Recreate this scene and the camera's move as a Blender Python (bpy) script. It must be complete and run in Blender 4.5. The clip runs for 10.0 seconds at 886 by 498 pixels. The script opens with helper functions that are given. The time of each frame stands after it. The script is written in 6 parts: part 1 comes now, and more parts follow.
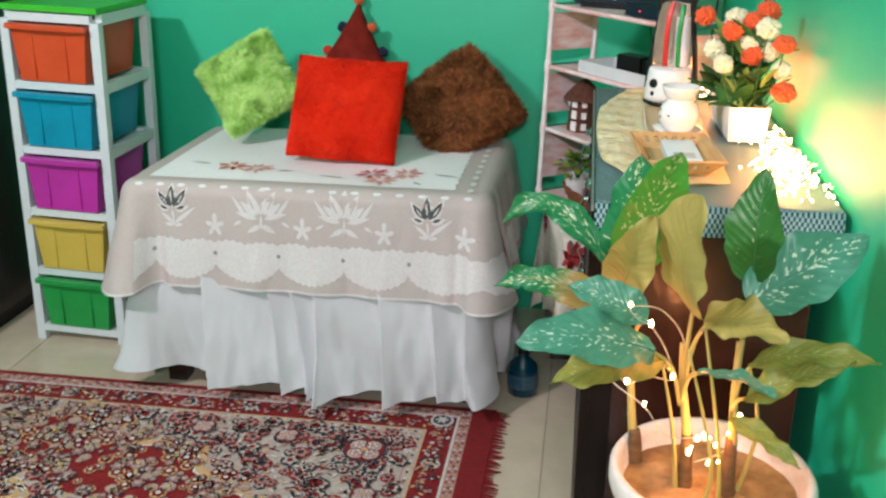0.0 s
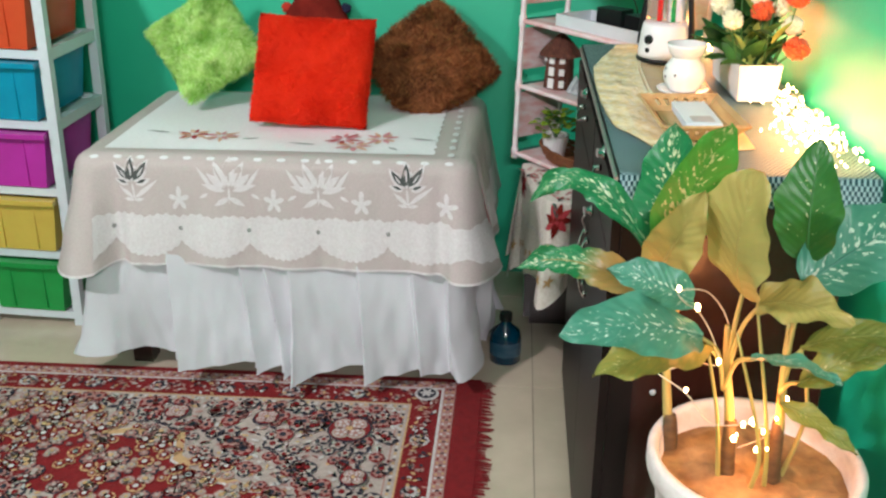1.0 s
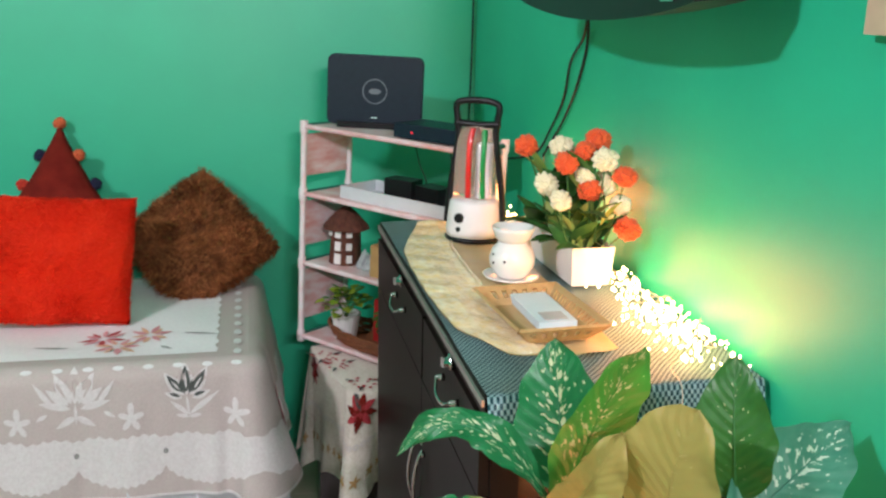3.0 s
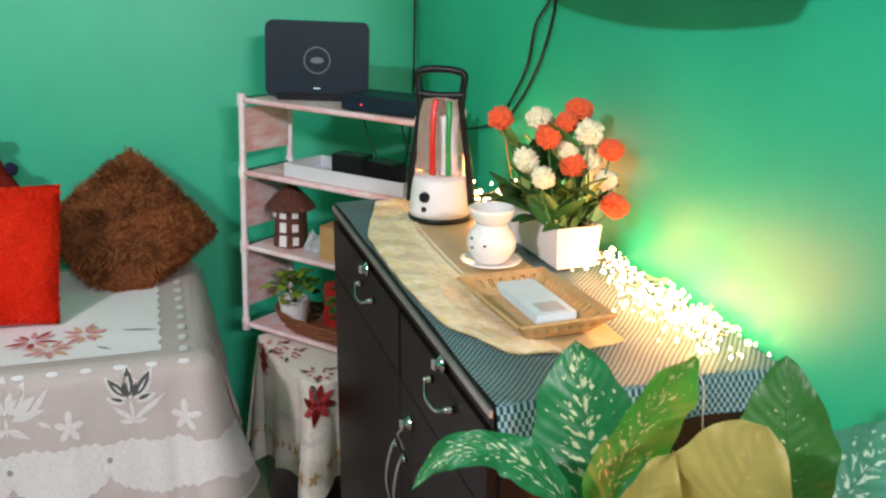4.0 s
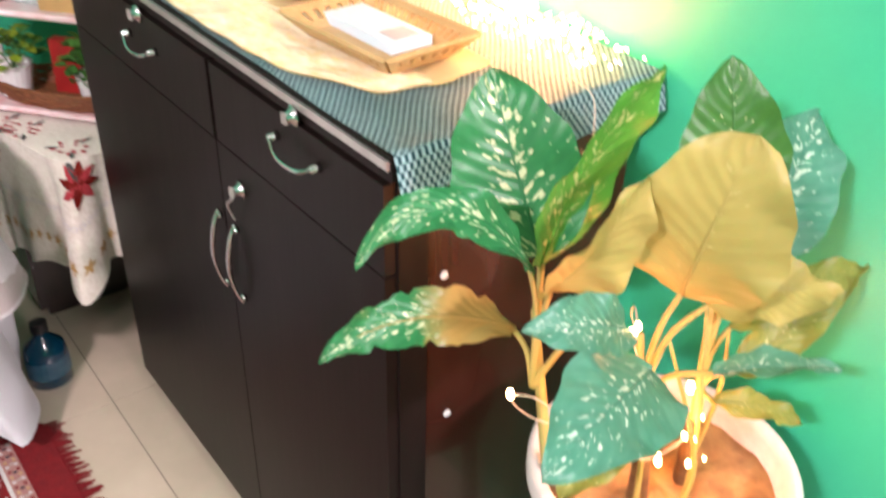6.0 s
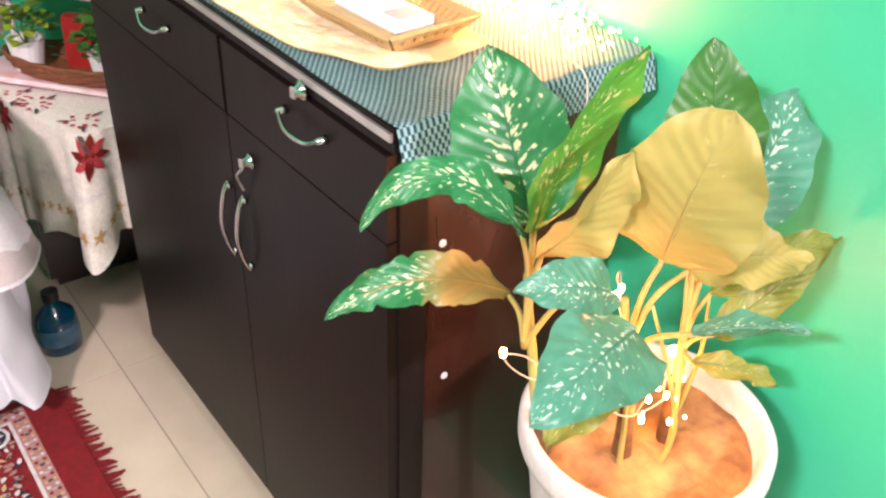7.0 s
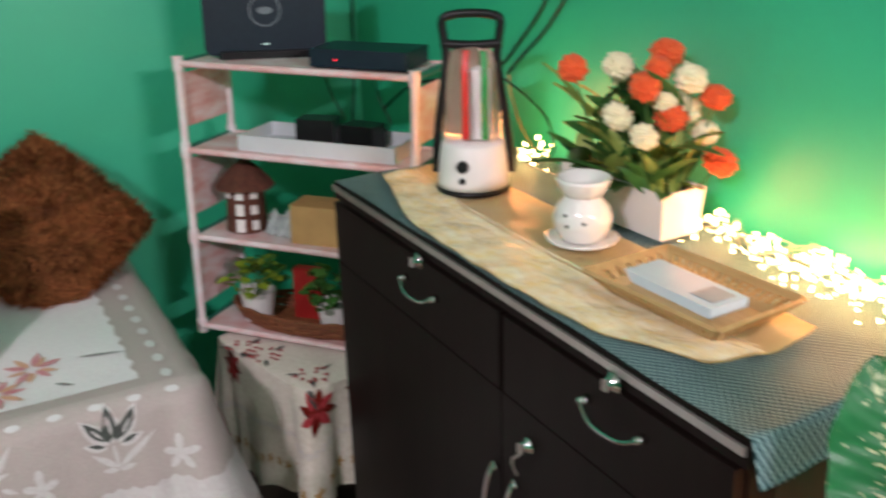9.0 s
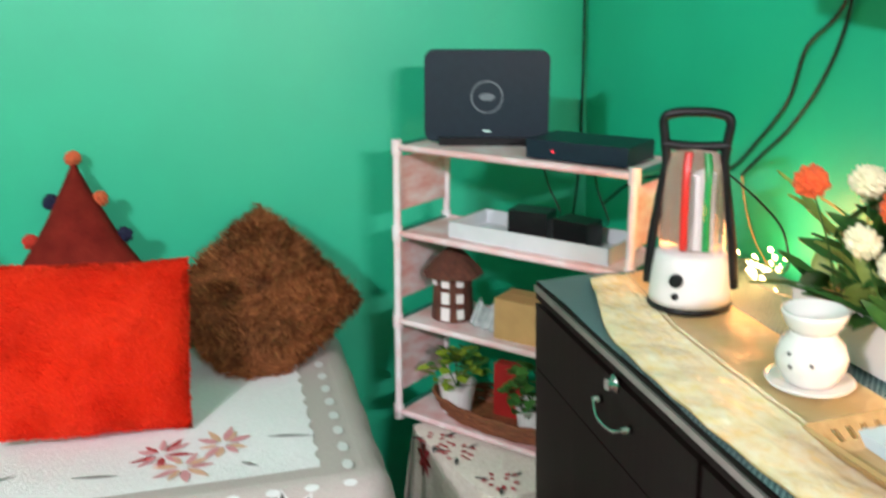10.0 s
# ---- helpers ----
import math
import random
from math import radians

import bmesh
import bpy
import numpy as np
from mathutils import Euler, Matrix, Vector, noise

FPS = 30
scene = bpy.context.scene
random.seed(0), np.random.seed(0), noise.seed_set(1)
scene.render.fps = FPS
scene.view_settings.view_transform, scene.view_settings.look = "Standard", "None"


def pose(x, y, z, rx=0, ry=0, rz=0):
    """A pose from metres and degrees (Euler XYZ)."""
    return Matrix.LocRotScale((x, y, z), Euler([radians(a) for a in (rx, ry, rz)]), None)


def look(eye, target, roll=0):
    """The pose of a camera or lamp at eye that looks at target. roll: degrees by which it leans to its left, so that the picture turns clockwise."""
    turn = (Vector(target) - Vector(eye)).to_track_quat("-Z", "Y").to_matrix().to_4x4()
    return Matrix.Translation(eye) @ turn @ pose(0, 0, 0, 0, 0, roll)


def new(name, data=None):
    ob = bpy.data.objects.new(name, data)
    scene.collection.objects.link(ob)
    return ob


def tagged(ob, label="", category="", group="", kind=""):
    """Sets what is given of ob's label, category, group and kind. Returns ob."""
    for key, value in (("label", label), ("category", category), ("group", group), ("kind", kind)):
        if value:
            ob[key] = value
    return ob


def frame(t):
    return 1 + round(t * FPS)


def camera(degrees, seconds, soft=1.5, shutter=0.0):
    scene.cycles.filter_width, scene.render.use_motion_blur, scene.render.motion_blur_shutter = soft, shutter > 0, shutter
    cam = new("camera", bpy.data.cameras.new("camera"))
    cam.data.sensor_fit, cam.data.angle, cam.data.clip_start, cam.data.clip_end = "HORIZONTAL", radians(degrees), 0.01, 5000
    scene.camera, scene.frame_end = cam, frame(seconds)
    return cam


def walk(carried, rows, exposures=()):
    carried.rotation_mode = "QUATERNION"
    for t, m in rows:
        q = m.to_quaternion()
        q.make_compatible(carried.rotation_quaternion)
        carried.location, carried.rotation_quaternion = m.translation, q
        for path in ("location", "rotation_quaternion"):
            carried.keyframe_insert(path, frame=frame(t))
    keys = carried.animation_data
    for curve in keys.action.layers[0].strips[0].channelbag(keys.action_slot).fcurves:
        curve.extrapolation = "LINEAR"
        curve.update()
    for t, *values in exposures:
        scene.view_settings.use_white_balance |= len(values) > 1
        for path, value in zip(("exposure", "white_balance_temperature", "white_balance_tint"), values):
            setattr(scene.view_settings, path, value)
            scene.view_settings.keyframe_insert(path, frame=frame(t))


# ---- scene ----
cam = camera(50.6, 10.0, 2.35, 0.4)
PATH = [
    (0, (0.994, 0.83, 1.493), (0.711, 2.68, 0.789), 0.2),
    (0.3, (0.926, 0.849, 1.498), (0.716, 2.7, 0.769), -1.2),
    (0.5, (0.9, 0.899, 1.479), (0.735, 2.736, 0.704), -0.5),
    (1, (0.854, 0.94, 1.495), (0.709, 2.767, 0.694), -0.1),
    (1.2, (0.839, 0.977, 1.504), (0.759, 2.833, 0.763), 0.5),
    (1.5, (0.85, 1.076, 1.534), (0.869, 2.98, 0.924), -0.4),
    (2, (0.859, 1.177, 1.504), (1.032, 3.092, 0.955), 1.4),
    (3.3, (0.685, 1.283, 1.519), (1.177, 3.154, 1.014), 1.1),
    (3.5, (0.673, 1.323, 1.52), (1.223, 3.166, 0.974), 1.2),
    (4, (0.665, 1.408, 1.514), (1.228, 3.236, 0.93), 0.5),
    (4.5, (0.68, 1.505, 1.508), (1.271, 3.302, 0.858), 0.0),
    (5, (0.681, 1.572, 1.483), (1.42, 3.212, 0.607), 1.1),
    (5.5, (0.618, 1.619, 1.468), (1.557, 3.068, 0.459), 1.1),
    (6, (0.548, 1.647, 1.451), (1.574, 2.976, 0.364), 1.3),
    (6.2, (0.533, 1.651, 1.443), (1.583, 2.907, 0.295), 1.8),
    (7.3, (0.512, 1.585, 1.478), (1.503, 2.936, 0.376), 1.1),
    (7.5, (0.525, 1.585, 1.467), (1.508, 2.959, 0.396), 0.1),
    (8, (0.479, 1.664, 1.474), (1.545, 3.118, 0.608), -1.5),
    (8.5, (0.419, 1.75, 1.495), (1.513, 3.23, 0.711), -1.2),
    (9, (0.417, 1.815, 1.506), (1.297, 3.462, 0.79), -1.7),
    (9.5, (0.48, 1.89, 1.499), (1.113, 3.659, 0.814), -1.6),
    (10, (0.522, 1.912, 1.516), (0.956, 3.784, 0.961), -1.7),
]
EXPOSURES = [
    (0, 0.05, 6500, 11), (1, 0.1, 6500, 11), (2, 0.0, 6500, 13), (3.5, -0.1, 6500, 14), (4.5, -0.07, 6600, 18), (5, -0.1, 6650, 21), (5.5, 0.08, 6700, 22), (5.8, 0.45, 6900, 25), (6, 0.77, 6950, 28),
    (6.2, 0.84, 6950, 29), (7.3, 0.95, 6950, 29), (7.6, 0.93, 6950, 29), (8, 0.3, 6900, 27), (8.3, 0.0, 6850, 25), (9, -0.33, 6700, 19), (9.5, 0.1, 6550, 13), (10, 0.26, 6500, 10)]
walk(cam, [(t, look(eye, target, roll)) for t, eye, target, roll in PATH], EXPOSURES)

# ---------------------------------------------------------------- light


def area(name, eye, target, sx, sy, watts, colour):
    d = bpy.data.lights.new(name, "AREA")
    d.shape, d.size, d.size_y, d.energy, d.color = "RECTANGLE", sx, sy, watts, colour
    ob = new(name, d)
    ob.matrix_world = look(eye, target)
    return ob


area("tube_light_west", (-1.15, 1.3, 2.6), (0.9, 3.0, 0.7), 0.35, 0.08, 64.0, (1.0, 0.915, 0.995))
area("tube_light_south", (1.05, -0.45, 2.25), (0.6, 3.6, 0.8), 0.6, 0.08, 60.0, (1.0, 0.915, 0.995))


def bulb_lamp(name, place, watts, colour=(1.0, 0.31, 0.1)):
    d = bpy.data.lights.new(name, "POINT")
    d.energy, d.color, d.shadow_soft_size = watts, colour, 0.05
    new(name, d).location = place


for p, w in (((1.31, 2.44, 1.09), 0.65), ((1.315, 2.56, 1.1), 0.8), ((1.335, 2.74, 1.085), 0.65), ((1.36, 3.03, 1.1), 0.8), ((1.3, 3.22, 1.1), 1.7), ((1.2, 2.065, 0.765), 1.5), ((1.1, 2.09, 0.87), 0.65)):
    bulb_lamp("fairy_glow", p, w * 1.05)

world = bpy.data.worlds.new("world")
scene.world = world
world.use_nodes = True
world.node_tree.nodes["Background"].inputs[0].default_value = (0.9, 0.95, 1.0, 1)
world.node_tree.nodes["Background"].inputs[1].default_value = 0.02

# ---------------------------------------------------------------- materials


def mat(name, c1, c2=None, rough=0.6, metal=0.0, scale=20.0, detail=4.0, bump=0.0, bscale=None, stretch=(1, 1, 1), emit=0.0, trans=0.0, sheen=0.0, coat=0.0, alpha=1.0, var=0.0, stain=0.12, spec=0.5):
    """A surface with two scales of variation and a fine relief."""
    m = bpy.data.materials.new(name)
    m.use_nodes = True
    nt = m.node_tree
    b = nt.nodes["Principled BSDF"]
    b.inputs["Roughness"].default_value, b.inputs["Metallic"].default_value = rough, metal
    b.inputs["Transmission Weight"].default_value, b.inputs["Sheen Weight"].default_value = trans, sheen
    b.inputs["Coat Weight"].default_value, b.inputs["Alpha"].default_value = coat, alpha
    b.inputs["Specular IOR Level"].default_value = spec
    c2 = c2 or tuple(x * 0.8 for x in c1)
    tc = nt.nodes.new("ShaderNodeTexCoord")
    mp = nt.nodes.new("ShaderNodeMapping")
    mp.inputs["Scale"].default_value = stretch
    nt.links.new(tc.outputs["Object"], mp.inputs["Vector"])
    n1 = nt.nodes.new("ShaderNodeTexNoise")
    n1.inputs["Scale"].default_value, n1.inputs["Detail"].default_value = scale, detail
    nt.links.new(mp.outputs["Vector"], n1.inputs["Vector"])
    r = nt.nodes.new("ShaderNodeValToRGB")
    r.color_ramp.elements[0].position, r.color_ramp.elements[1].position = 0.32, 0.68
    r.color_ramp.elements[0].color, r.color_ramp.elements[1].color = (*c2, 1), (*c1, 1)
    nt.links.new(n1.outputs["Fac"], r.inputs["Fac"])
    n2 = nt.nodes.new("ShaderNodeTexNoise")
    n2.inputs["Scale"].default_value = 2.3
    nt.links.new(tc.outputs["Object"], n2.inputs["Vector"])
    mx = nt.nodes.new("ShaderNodeMix")
    mx.data_type, mx.blend_type = "RGBA", "MULTIPLY"
    mx.inputs["Factor"].default_value = stain
    nt.links.new(r.outputs["Color"], mx.inputs["A"])
    nt.links.new(n2.outputs["Fac"], mx.inputs["B"])
    out = mx.outputs["Result"]
    if var:
        oi = nt.nodes.new("ShaderNodeObjectInfo")
        hs = nt.nodes.new("ShaderNodeHueSaturation")
        ma = nt.nodes.new("ShaderNodeMath")
        ma.operation = "MULTIPLY_ADD"
        ma.inputs[1].default_value, ma.inputs[2].default_value = var, 1 - var / 2
        nt.links.new(oi.outputs["Random"], ma.inputs[0])
        nt.links.new(ma.outputs[0], hs.inputs["Value"])
        nt.links.new(out, hs.inputs["Color"])
        out = hs.outputs["Color"]
    nt.links.new(out, b.inputs["Base Color"])
    if bump:
        n3 = nt.nodes.new("ShaderNodeTexNoise")
        n3.inputs["Scale"].default_value, n3.inputs["Detail"].default_value = bscale or scale * 3, 5
        nt.links.new(mp.outputs["Vector"], n3.inputs["Vector"])
        bp = nt.nodes.new("ShaderNodeBump")
        bp.inputs["Strength"].default_value, bp.inputs["Distance"].default_value = bump, 0.004
        nt.links.new(n3.outputs["Fac"], bp.inputs["Height"])
        nt.links.new(bp.outputs["Normal"], b.inputs["Normal"])
    if emit:
        b.inputs["Emission Color"].default_value, b.inputs["Emission Strength"].default_value = (*c1, 1), emit
    return m


M_WALL = mat("green_wall_paint", (0.006, 0.5, 0.275), (0.005, 0.47, 0.258), 0.46, scale=6, bump=0.08, bscale=70, stain=0.10, spec=0.9)
M_CEIL = mat("white_ceiling_paint", (0.8, 0.8, 0.78), (0.76, 0.76, 0.74), 0.7, scale=8)
M_TILE = mat("cream_floor_tile", (0.62, 0.53, 0.4), (0.55, 0.47, 0.35), 0.22, scale=9, coat=0.15, var=0.08, stain=0.2)
M_GROUT = mat("grout", (0.3, 0.26, 0.2), None, 0.9, scale=60)
M_WHITEPL = mat("white_plastic", (0.62, 0.67, 0.69), (0.58, 0.63, 0.65), 0.35, scale=30, stain=0.08)
M_ORANGE = mat("orange_plastic", (0.62, 0.075, 0.02), (0.56, 0.06, 0.016), 0.35, scale=12)
M_CYAN = mat("cyan_plastic", (0.0, 0.28, 0.42), (0.0, 0.24, 0.37), 0.35, scale=12)
M_MAGENTA = mat("magenta_plastic", (0.5, 0.03, 0.36), (0.43, 0.025, 0.3), 0.35, scale=12)
M_YELLOW = mat("yellow_plastic", (0.62, 0.45, 0.08), (0.56, 0.4, 0.07), 0.35, scale=12)
M_GREENPL = mat("green_plastic", (0.01, 0.3, 0.06), (0.008, 0.26, 0.05), 0.35, scale=12)
M_LIMEPL = mat("bright_green_plastic", (0.05, 0.5, 0.03), None, 0.4, scale=12)
M_DARKWOOD = mat("dark_wood", (0.03, 0.016, 0.011), (0.016, 0.009, 0.007), 0.3, scale=5, stretch=(6, 6, 0.6), bump=0.05, coat=0.2)
M_CABFRONT = mat("dark_brown_laminate", (0.0135, 0.0088, 0.0075), (0.0095, 0.0064, 0.0054), 0.38, spec=0.09, scale=5, stretch=(5, 5, 0.5), bump=0.05)
M_CABSIDE = mat("red_brown_laminate", (0.044, 0.0135, 0.0085), (0.03, 0.009, 0.006), 0.25, spec=0.3, scale=5, stretch=(5, 5, 0.5), coat=0.2)
M_BLACK = mat("black_plastic", (0.008, 0.008, 0.009), (0.005, 0.005, 0.006), 0.4, scale=40, spec=0.3)
M_NAVY = mat("blue_black_plastic", (0.008, 0.02, 0.034), (0.006, 0.016, 0.028), 0.45, scale=80, bump=0.1, spec=0.3)
M_CHROME = mat("chrome", (0.6, 0.6, 0.6), (0.5, 0.5, 0.5), 0.12, 1.0, scale=15)
M_STEEL = mat("aluminium_strip", (0.62, 0.58, 0.55), (0.5, 0.47, 0.45), 0.3, 0.8, scale=20)
M_SKIRT = mat("white_cotton", (0.6, 0.605, 0.625), (0.55, 0.555, 0.57), 0.9, scale=5, bump=0.2, bscale=300, sheen=0.2, stain=0.1)
M_LACE = mat("beige_net", (0.63, 0.545, 0.515), (0.57, 0.49, 0.46), 0.9, scale=220, detail=2, bump=0.5, bscale=260, alpha=0.85)
M_LACEW = mat("white_embroidery", (0.74, 0.71, 0.7), (0.66, 0.62, 0.61), 0.85, scale=130, bump=0.8, bscale=260)
M_LACETOP = mat("white_lace", (0.92, 0.89, 0.91), (0.86, 0.83, 0.85), 0.85, scale=120, bump=0.6, bscale=220)
M_THREADDK = mat("dark_grey_thread", (0.1, 0.115, 0.105), (0.05, 0.06, 0.052), 0.8, scale=200, bump=0.6)
M_RIBBON = mat("white_ribbon", (0.76, 0.75, 0.75), (0.7, 0.69, 0.69), 0.6, scale=60)
M_EYELET = mat("grey_eyelet", (0.3, 0.3, 0.28), (0.24, 0.24, 0.23), 0.8, scale=90)
M_LEAFTHREAD = mat("faded_grey_thread", (0.2, 0.21, 0.2), (0.32, 0.32, 0.31), 0.8, scale=120, bump=0.5)
M_THREADRD = mat("red_thread", (0.55, 0.05, 0.06), (0.4, 0.03, 0.04), 0.8, scale=200, bump=0.5)
M_THREADPK = mat("pink_thread", (0.75, 0.25, 0.3), (0.72, 0.4, 0.4), 0.8, scale=200, bump=0.5)
M_THREADPC = mat("peach_thread", (0.8, 0.5, 0.34), (0.75, 0.42, 0.28), 0.8, scale=200, bump=0.5)
M_REDPLUSH = mat("red_plush", (0.85, 0.034, 0.008), (0.74, 0.02, 0.005), 0.95, scale=9, bump=0.9, bscale=160, stain=0.3, spec=0.1)
M_GREENFUR = mat("lime_fur", (0.46, 0.72, 0.17), (0.26, 0.58, 0.08), 0.9, scale=16, bump=0.8, bscale=120, spec=0.15)
M_BROWNFUR = mat("brown_fur", (0.3, 0.115, 0.042), (0.08, 0.025, 0.01), 0.85, scale=20, bump=0.8, bscale=120, spec=0.2)
M_MAROON = mat("maroon_velvet", (0.22, 0.02, 0.013), (0.14, 0.011, 0.008), 0.9, scale=20, bump=0.6, bscale=150, spec=0.1)
M_POMO = mat("orange_yarn", (0.75, 0.14, 0.05), None, 0.95, scale=60, bump=1.0)
M_POMR = mat("red_yarn", (0.6, 0.04, 0.02), None, 0.95, scale=60, bump=1.0)
M_POMN = mat("navy_yarn", (0.012, 0.014, 0.05), None, 0.95, scale=60, bump=1.0)
M_RUGRED = mat("rug_dark_red", (0.25, 0.005, 0.007), (0.18, 0.003, 0.005), 0.95, scale=70, bump=0.8, bscale=300, stain=0.2)
M_RUGIV = mat("rug_ivory", (0.52, 0.44, 0.38), (0.42, 0.34, 0.3), 0.95, scale=70, bump=0.8, bscale=300)
M_RUGTAN = mat("rug_tan", (0.62, 0.4, 0.2), (0.54, 0.34, 0.16), 0.95, scale=70, bump=0.8, bscale=300)
M_RUGBLK = mat("rug_black_blue", (0.03, 0.03, 0.045), None, 0.95, scale=70, bump=0.8, bscale=300)
M_RUGPINK = mat("rug_dusty_pink", (0.46, 0.24, 0.21), (0.4, 0.19, 0.16), 0.95, scale=70, bump=0.8, bscale=300)
M_RUGWHT = mat("rug_white", (0.66, 0.63, 0.6), (0.56, 0.52, 0.5), 0.95, scale=70, bump=0.8, bscale=300)

# ---------------------------------------------------------------- builders


def link(name, bm, material, parent=None, label="", smooth=False, bevel=0.0):
    if bevel:
        bmesh.ops.bevel(bm, geom=[e for e in bm.edges if e.is_manifold and e.calc_face_angle(0) > 0.6], offset=bevel, segments=2, affect="EDGES", clamp_overlap=True)
    bmesh.ops.recalc_face_normals(bm, faces=bm.faces)
    me = bpy.data.meshes.new(name)
    bm.to_mesh(me)
    bm.free()
    me.materials.append(material)
    if smooth:
        for f in me.polygons:
            f.use_smooth = True
    ob = new(name, me)
    if parent:
        ob.parent = parent
    if label:
        ob["label"] = label
    return ob


def part(name, bm, material, parent, label="", smooth=False, bevel=0.0):
    return link(name, bm, material, parent, label, smooth, bevel)


def thing(name, m, label, category, group="", kind=""):
    e = new(name)
    e.matrix_world = m
    return tagged(e, label, category, group, kind)


def box(bm, x0, x1, y0, y1, z0, z1, m=None):
    v = [bm.verts.new((x, y, z)) for z in (z0, z1) for x, y in ((x0, y0), (x1, y0), (x1, y1), (x0, y1))]
    for f in ((3, 2, 1, 0), (4, 5, 6, 7), (0, 1, 5, 4), (1, 2, 6, 5), (2, 3, 7, 6), (3, 0, 4, 7)):
        bm.faces.new([v[i] for i in f])
    if m:
        bmesh.ops.transform(bm, matrix=m, verts=v)
    return bm


def cube(x0, x1, y0, y1, z0, z1):
    return box(bmesh.new(), x0, x1, y0, y1, z0, z1)


def lathe(profile, n=32, bm=None, at=(0, 0, 0)):
    """profile: (radius, z) from bottom to top."""
    bm = bm or bmesh.new()
    rings = []
    for r, z in profile:
        if r < 1e-5:
            rings.append([bm.verts.new((at[0], at[1], at[2] + z))])
        else:
            rings.append([bm.verts.new((at[0] + r * math.cos(2 * math.pi * i / n), at[1] + r * math.sin(2 * math.pi * i / n), at[2] + z)) for i in range(n)])
    for a, b in zip(rings, rings[1:]):
        for i in range(n):
            j = (i + 1) % n
            if len(a) == 1 and len(b) == 1:
                continue
            if len(a) == 1:
                bm.faces.new((a[0], b[j], b[i]))
            elif len(b) == 1:
                bm.faces.new((a[i], a[j], b[0]))
            else:
                bm.faces.new((a[i], a[j], b[j], b[i]))
    return bm


def smooth_path(points, steps=6):
    pts = [Vector(p) for p in points]
    out = []
    for i in range(len(pts) - 1):
        p0, p1, p2, p3 = pts[max(i - 1, 0)], pts[i], pts[i + 1], pts[min(i + 2, len(pts) - 1)]
        for k in range(steps):
            t = k / steps
            out.append(0.5 * ((2 * p1) + (p2 - p0) * t + (2 * p0 - 5 * p1 + 4 * p2 - p3) * t * t + (3 * p1 - p0 - 3 * p2 + p3) * t ** 3))
    return out + [pts[-1]]


def tube(points, radius, n=8, bm=None, taper=1.0, steps=6):
    bm = bm or bmesh.new()
    pts = smooth_path(points, steps)
    up = Vector((0.13, 0.31, 0.94))
    rings = []
    for i, p in enumerate(pts):
        d = (pts[min(i + 1, len(pts) - 1)] - pts[max(i - 1, 0)]).normalized()
        a = d.cross(up)
        if a.length < 1e-3:
            a = d.cross(Vector((1, 0, 0)))
        a.normalize()
        b = d.cross(a)
        r = radius * (1 + (taper - 1) * i / (len(pts) - 1))
        rings.append([bm.verts.new(p + r * (math.cos(2 * math.pi * k / n) * a + math.sin(2 * math.pi * k / n) * b)) for k in range(n)])
    for a, b in zip(rings, rings[1:]):
        for k in range(n):
            bm.faces.new((a[k], a[(k + 1) % n], b[(k + 1) % n], b[k]))
    bm.faces.new(rings[0][::-1])
    bm.faces.new(rings[-1])
    return bm


def sheet(fn, nu, nv, bm=None, thick=0.0):
    """A grid of fn(u, v), u and v from 0 to 1."""
    bm = bm or bmesh.new()
    g = [[bm.verts.new(fn(i / nu, j / nv)) for j in range(nv + 1)] for i in range(nu + 1)]
    fs = [bm.faces.new((g[i][j], g[i + 1][j], g[i + 1][j + 1], g[i][j + 1])) for i in range(nu) for j in range(nv)]
    if thick:
        bmesh.ops.solidify(bm, geom=fs, thickness=thick)
    return bm


def flat(points, fn, bm):
    """A polygon drawn in the plane (a, b) and laid on a surface by fn."""
    bm.faces.new([bm.verts.new(fn(a, b)) for a, b in points])


def petal(cx, cy, ang, length, width, n=7):
    """Outline of a petal from (cx, cy) outward."""
    out = []
    for i in range(2 * n):
        t = i / n if i < n else 2 - i / n
        w = width * math.sin(math.pi * t ** 0.8) * (1 if i < n else -1) * 0.5
        x, y = length * t, w
        out.append((cx + x * math.cos(ang) - y * math.sin(ang), cy + x * math.sin(ang) + y * math.cos(ang)))
    return out


def ring_pts(cx, cy, rx, ry, n=14, rot=0.0):
    return [(cx + rx * math.cos(2 * math.pi * i / n + rot), cy + ry * math.sin(2 * math.pi * i / n + rot)) for i in range(n)]


# ---------------------------------------------------------------- the room
XE, YN, XW, YS, ZC = 1.43, 4.16, -1.95, -0.9, 2.75


def wall(name, x0, x1, y0, y1, label):
    return tagged(link(name, cube(x0, x1, y0, y1, -0.06, ZC), M_WALL), label, "wall", kind="structure")


wall("wall_north", XW - 0.15, XE + 0.15, YN, YN + 0.15, "bright green painted plaster wall behind the chest")
wall("wall_east", XE, XE + 0.15, YS, YN, "bright green painted plaster wall beside the cabinet")
wall("wall_west", XW - 0.15, XW, YS, YN, "bright green painted plaster wall")
wall("wall_south", XW - 0.15, XE + 0.15, YS - 0.15, YS, "bright green painted plaster wall")
tagged(link("ceiling", cube(XW, XE, YS, YN, ZC, ZC + 0.1), M_CEIL), "white painted ceiling", "ceiling", kind="structure")
floor = tagged(link("floor", cube(XW, XE, YS, YN, -0.06, -0.002), M_GROUT), "cream polished tile floor", "floor", kind="structure")

# ---------------------------------------------------------------- drawer tower


